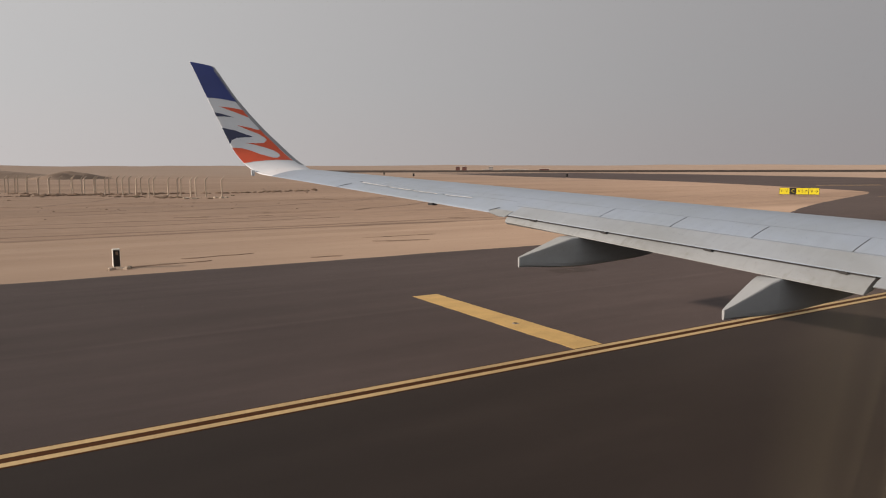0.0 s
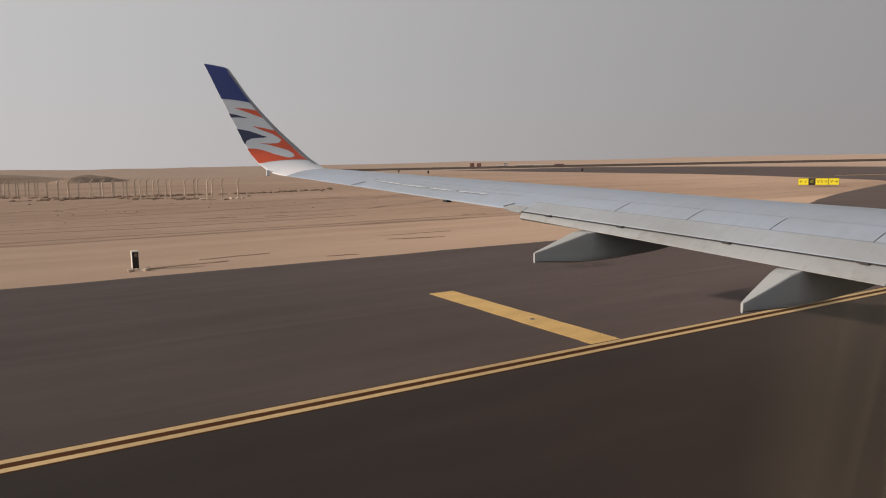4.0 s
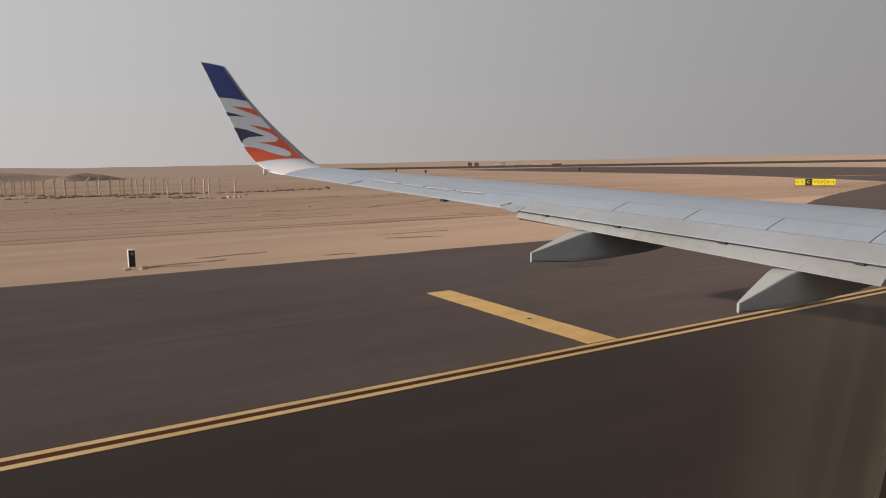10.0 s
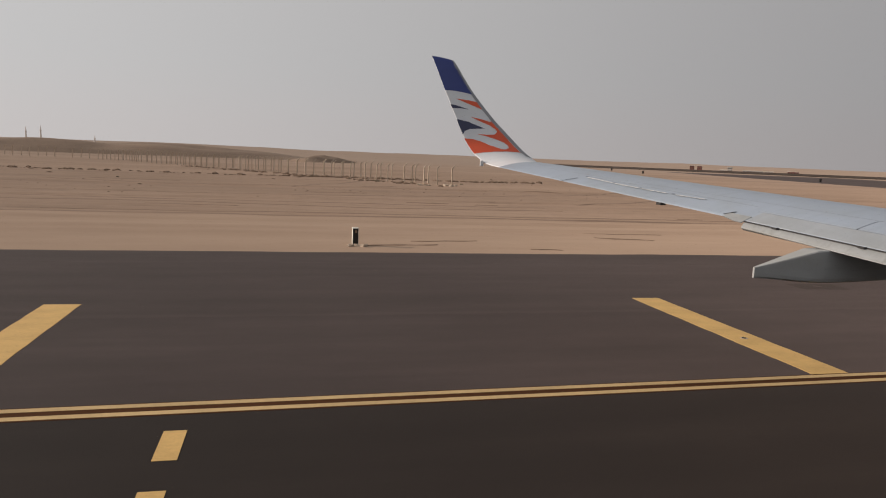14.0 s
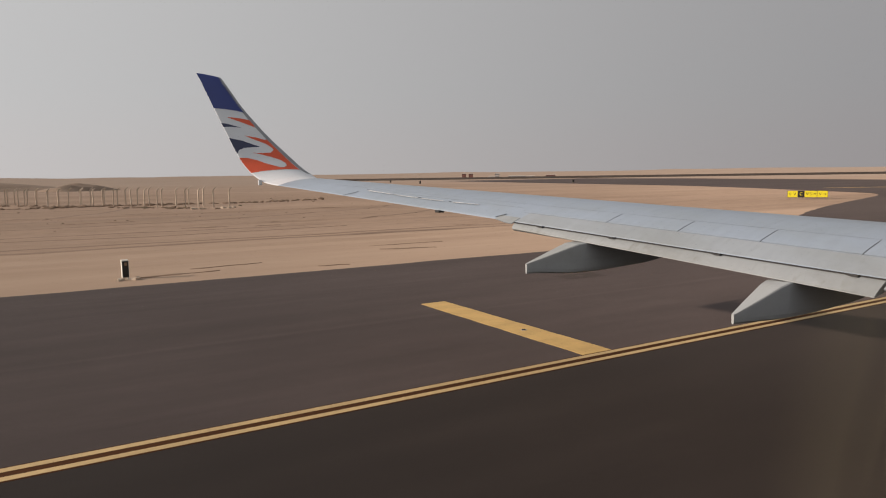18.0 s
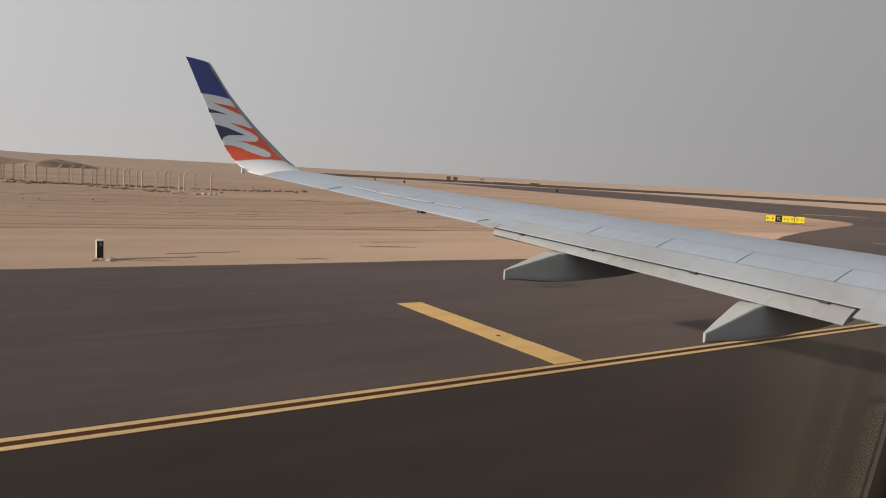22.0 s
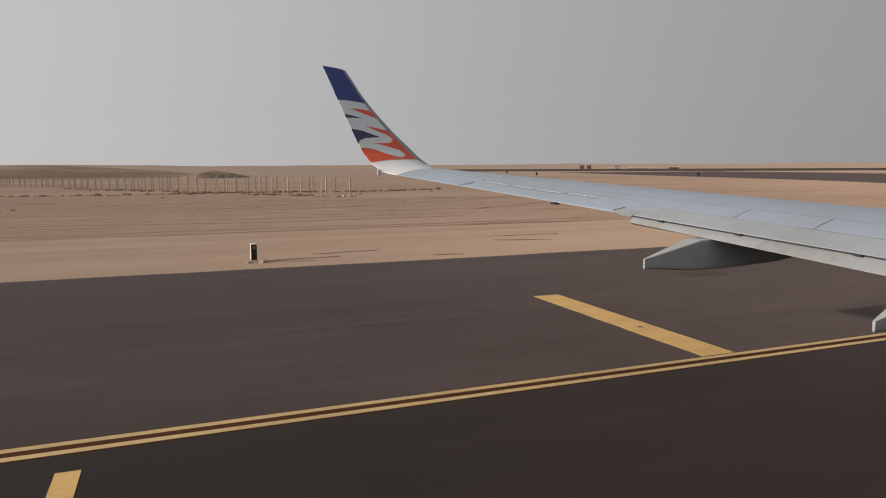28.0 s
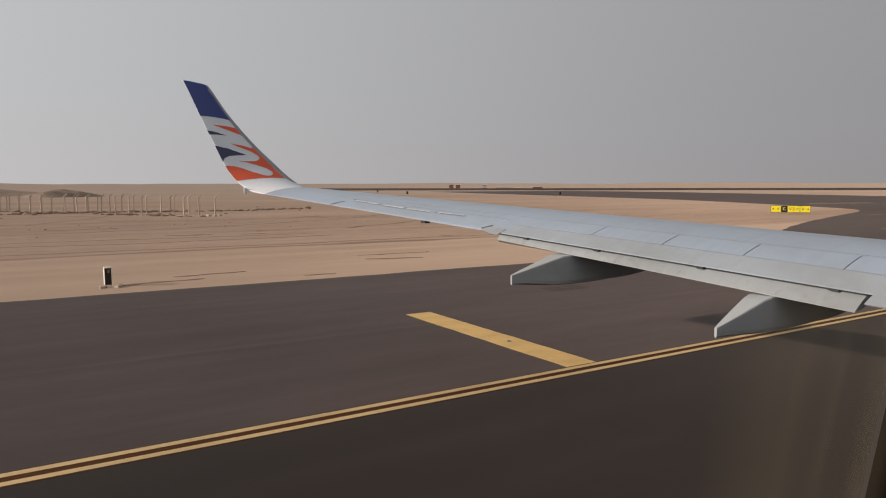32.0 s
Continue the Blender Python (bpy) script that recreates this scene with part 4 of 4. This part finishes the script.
for i in range(9):
    bm = bmesh.new()
    a = rng.uniform(0.05, 0.12)
    box(bm, -a, a, -a * 0.7, a * 0.7, -0.05, a * 0.8, 0.012)
    for v in bm.verts:
        v.co += Vector((rng.uniform(-0.02, 0.02), rng.uniform(-0.02, 0.02), rng.uniform(-0.015, 0.015)))
    o = part("broken_kerb_stone", bm, CONCRETE)
    x, y = mx + rng.choice((-1, 1)) * rng.uniform(0.1, 0.42), my - rng.uniform(0.25, 0.5)
    o.matrix_basis = pose(x, y, sand_height(x, y), 0, 0, rng.uniform(0, 360))
    tagged(o, "small broken pale concrete lump beside a marker sign", "rubble", "lumps round the marker sign")

# ---- perimeter fence posts, bent at the top ----
def fence_post():
    bm = bmesh.new()
    rows = []
    for x, z, w in ((0, -0.3, 0.08), (0, 0.6, 0.075), (0, 2.25, 0.08), (0.07, 2.42, 0.075), (0.42, 2.75, 0.055)):
        rows.append([(x - w, -w, z), (x + w, -w, z), (x + w, w, z), (x - w, w, z)])
    loft(bm, rows)
    ob = part("fence_post", bm, CONCRETE)
    return tagged(ob, "pale concrete fence post with a bent top standing in sand", "fence post", "perimeter fence posts")


first = fence_post()
# two rows side by side, the second starting a little further on
FENCE = [((22.6, 94.3), (-48.0, 202.0), 48), ((20.6, 101.5), (-44.5, 204.0), 46), ((-48.0, 202.0), (-150.0, 262.0), 40)]
rng = random.Random(11)
started = False
for (xa, ya), (xb, yb), n in FENCE:
    for i in range(n):
        f = i / n
        x, y = xa + (xb - xa) * f + rng.uniform(-0.15, 0.15), ya + (yb - ya) * f + rng.uniform(-0.15, 0.15)
        if rng.random() < 0.06:
            continue
        m = pose(x, y, sand_height(x, y), rng.uniform(-1.5, 1.5), rng.uniform(-1.5, 1.5), rng.uniform(-12, 12))
        if started:
            copy_thing(first, m)
        else:
            first.matrix_basis = m
            started = True


# ---- stones, scrub and spoil on the sand ----
def lump(name, size, mat, seed, flat=0.5):
    bm = bmesh.new()
    bmesh.ops.create_icosphere(bm, subdivisions=2, radius=1.0)
    for v in bm.verts:
        k = 1 + 0.35 * noise.noise(v.co * 1.7 + Vector((seed, 0, 0))) + 0.15 * noise.noise(v.co * 4 + Vector((0, seed, 0)))
        v.co = Vector((v.co.x * size[0], v.co.y * size[1], max(v.co.z, -0.3) * size[2] * (1 if v.co.z > 0 else flat))) * k
    return part(name, bm, mat)


stones = [lump("stone", (0.55, 0.4, 0.3), STONE, 1), lump("stone", (0.8, 0.5, 0.35), STONE, 5), lump("dry_bush", (0.7, 0.7, 0.45), SCRUB, 9)]
for s, l, c, g in zip(stones, ("brown desert stone lying on sand", "broad brown desert stone lying on sand", "low dry desert scrub on sand"), ("stone", "stone", "bush"), ("desert stones", "desert stones", "dry scrub")):
    tagged(s, l, c, g)
rng = random.Random(23)
used = set()
for i in range(50):
    x = rng.uniform(-70, 75)
    y = rng.choice((rng.gauss(100, 6), rng.uniform(60, 170), rng.gauss(128, 10)))
    if edge_dist(x, y) < 9:
        continue
    k = rng.choice((0, 1, 2, 0))
    sc = rng.uniform(0.12, 0.42)
    m = Matrix.Translation((x, y, sand_height(x, y) + 0.02)) @ Matrix.Rotation(rng.uniform(0, 6.28), 4, "Z") @ Matrix.Diagonal((sc * 1.3, sc, sc, 1))
    if k in used:
        o = copy_thing(stones[k], m)
        o.scale = (sc * 1.3, sc, sc)
    else:
        stones[k].matrix_basis = m
        used.add(k)


# rows of small clods thrown up along old diggings
def clod_row(points, count, spread, sizes, seed, label):
    r = random.Random(seed)
    verts, faces = [], []
    for i in range(count):
        f = r.random() * (len(points) - 1)
        k = min(int(f), len(points) - 2)
        x = points[k][0] + (points[k + 1][0] - points[k][0]) * (f - k) + r.gauss(0, spread)
        y = points[k][1] + (points[k + 1][1] - points[k][1]) * (f - k) + r.gauss(0, spread)
        if edge_dist(x, y) < 3:
            continue
        z, a, o = sand_height(x, y), sizes[0] + (sizes[1] - sizes[0]) * r.random() ** 2.2, len(verts)
        for h, m in ((-0.1, 1.0), (0.35, 0.9)):
            verts.extend((x + a * m * r.uniform(0.8, 1.5) * math.cos(q * 1.257), y + a * m * r.uniform(0.6, 1.1) * math.sin(q * 1.257), z + a * h) for q in range(5))
        verts.append((x, y, z + a * r.uniform(0.5, 0.8)))
        faces.extend((o + q, o + (q + 1) % 5, o + 5 + (q + 1) % 5, o + 5 + q) for q in range(5))
        faces.extend((o + 5 + q, o + 5 + (q + 1) % 5, o + 10) for q in range(5))
    me = bpy.data.meshes.new("earth_clods")
    me.from_pydata(verts, [], faces)
    me.materials.append(STONE)
    tagged(new("earth_clods", me), label, "clods", kind="stuff")


clod_row([(-60, 118), (-30, 113), (-2, 112), (15, 112.5), (31, 112), (43, 116)], 420, 1.0, (0.07, 0.52), 5, "row of brown earth clods along an old digging")
clod_row([(20, 92), (2, 121), (-20, 155)], 240, 0.9, (0.06, 0.42), 6, "brown clods along the foot of the fence")
clod_row([(-70, 82), (-20, 74), (20, 70), (50, 84)], 200, 7.0, (0.03, 0.10), 7, "small stones scattered over desert sand")

# broken concrete lying at the end of the fence
rng = random.Random(31)
for i in range(9):
    bm = bmesh.new()
    w, dd, h = rng.uniform(0.12, 0.38), rng.uniform(0.1, 0.25), rng.uniform(0.1, 0.32)
    box(bm, -w, w, -dd, dd, -0.1, h, 0.03)
    for v in bm.verts:
        v.co += Vector((rng.uniform(-0.06, 0.06), rng.uniform(-0.06, 0.06), rng.uniform(-0.04, 0.04)))
    o = part("concrete_rubble", bm, CONCRETE)
    x, y = 19.5 + rng.gauss(0, 2.2), 93.0 + rng.gauss(0, 0.9)
    o.matrix_basis = pose(x, y, sand_height(x, y), rng.uniform(-12, 12), rng.uniform(-12, 12), rng.uniform(0, 360))
    tagged(o, "broken pale concrete block lying on sand", "rubble", "concrete rubble")


def mound(name, x, y, length, width, h, turn, mat, label, seed):
    bm = bmesh.new()
    n, k = 40, 14
    rows = []
    for i in range(n + 1):
        f = i / n
        env = math.sin(math.pi * f) ** 0.6
        row = []
        for j in range(k + 1):
            g = j / k * 2 - 1
            hh = h * env * max(0, 1 - g * g) * (1 + 0.35 * noise.noise((f * 7 + seed, g * 2, 0)))
            row.append(((f - 0.5) * length, g * width / 2, hh - 0.3))
        rows.append(row)
    loft(bm, rows, False, False)
    ob = part(name, bm, mat, None, "", True)
    ob.matrix_basis = pose(x, y, sand_height(x, y), 0, 0, turn)
    return tagged(ob, label, "mound", kind="structure")


mound("spoil_bank", -75, 330, 190, 40, 5.2, 12, HILL, "long low bank of dark spoil earth in the desert", 1)
mound("spoil_heap", 16, 300, 30, 18, 2.8, 40, HILL, "steep brown heap of earth beyond the fence", 8)
mound("spoil_bank", -330, 620, 500, 80, 6.5, 20, HILL, "distant dark earth bank on the desert", 3)


# ---- far buildings ----
def house(name, x, y, w, d, h, mat, label, storeys=2, bays=4, turn=0.0):
    b = thing(name, label, "building", "far buildings", at=(x, y, sand_height(x, y) - 0.2))
    b.rotation_euler = (0, 0, radians(turn))
    bm = bmesh.new()
    box(bm, -w / 2, w / 2, -d / 2, d / 2, 0, h, 0.05)
    part("wall", bm, mat, b)
    bm = bmesh.new()
    box(bm, -w / 2 - 0.2, w / 2 + 0.2, -d / 2 - 0.2, d / 2 + 0.2, h, h + 0.5)
    part("roof", bm, PALEB, b, "flat pale roof edge")
    for s in range(storeys):
        for k in range(bays):
            cx = -w / 2 + w * (k + 0.5) / bays
            z = h * (s + 0.35) / storeys
            bm = bmesh.new()
            box(bm, cx - w / bays * 0.28, cx + w / bays * 0.28, -d / 2 - 0.06, -d / 2 + 0.2, z, z + h / storeys * 0.4)
            part("window", bm, DARK, b)
    return b


def at_bearing(deg, r):
    return r * math.sin(radians(deg)), r * math.cos(radians(deg))


for name, deg, w, h, mat, label, st, bays in (
        ("red_block", 32.2, 5.2, 6.2, RED, "distant red-brown block standing in the desert", 3, 3),
        ("red_block", 32.75, 5.6, 6.0, RED, "distant red-brown block standing in the desert", 3, 3),
        ("grey_block", 34.9, 5.6, 5.6, GREYB, "distant grey block among low sheds", 2, 3),
        ("low_shed", 34.6, 12, 2.4, PALEB, "distant pale low shed in the desert", 1, 5),
        ("low_shed", 36.5, 22, 2.4, GREYB, "distant grey low shed in the desert", 1, 6),
        ("low_shed", 37.6, 9, 2.2, PALEB, "distant pale low shed in the desert", 1, 3),
        ("low_shed", 39.2, 12, 3.2, RED, "distant red-brown shed standing in the desert", 1, 4),
        ("low_shed", -15.5, 26, 5, GREYB, "distant hazy grey hall in the desert", 1, 6)):
    bx, by = at_bearing(deg, 900)
    house(name, bx, by, w, 9, h, mat, label, st, bays, -deg)

for deg, h in ((-17.9, 24), (-17.0, 26), (-13.6, 15)):
    tx, ty = at_bearing(deg, 1100)
    t = thing("tower", "slender hazy tower far off in the desert", "tower", "far towers", at=(tx, ty, sand_height(tx, ty) - 0.3))
    bm = bmesh.new()
    rows = [[(r * math.cos(2 * math.pi * i / 10), r * math.sin(2 * math.pi * i / 10), z) for i in range(10)] for z, r in ((0, 1.2), (h * 0.7, 0.8), (h * 0.72, 1.2), (h * 0.75, 1.2), (h * 0.76, 0.6), (h, 0.12))]
    loft(bm, rows)
    # the pale colour stands in for the haze in front of the towers
    part("shaft", bm, PALEB, t)

# small dark marker posts by the far runway
for deg, r in ((28.6, 330), (26.2, 420), (41.0, 300)):
    px, py = at_bearing(deg, r)
    m = thing("marker_post", "small dark marker post far off on sand", "post", "marker posts", at=(px, py, sand_height(px, py) - 0.1))
    bm = bmesh.new()
    box(bm, -0.35, 0.35, -0.3, 0.3, 0.25, 1.5, 0.04)
    part("head", bm, SIGN_K, m)
    bm = bmesh.new()
    box(bm, -0.12, 0.12, -0.12, 0.12, 0, 0.3)
    part("stem", bm, CONCRETE, m)
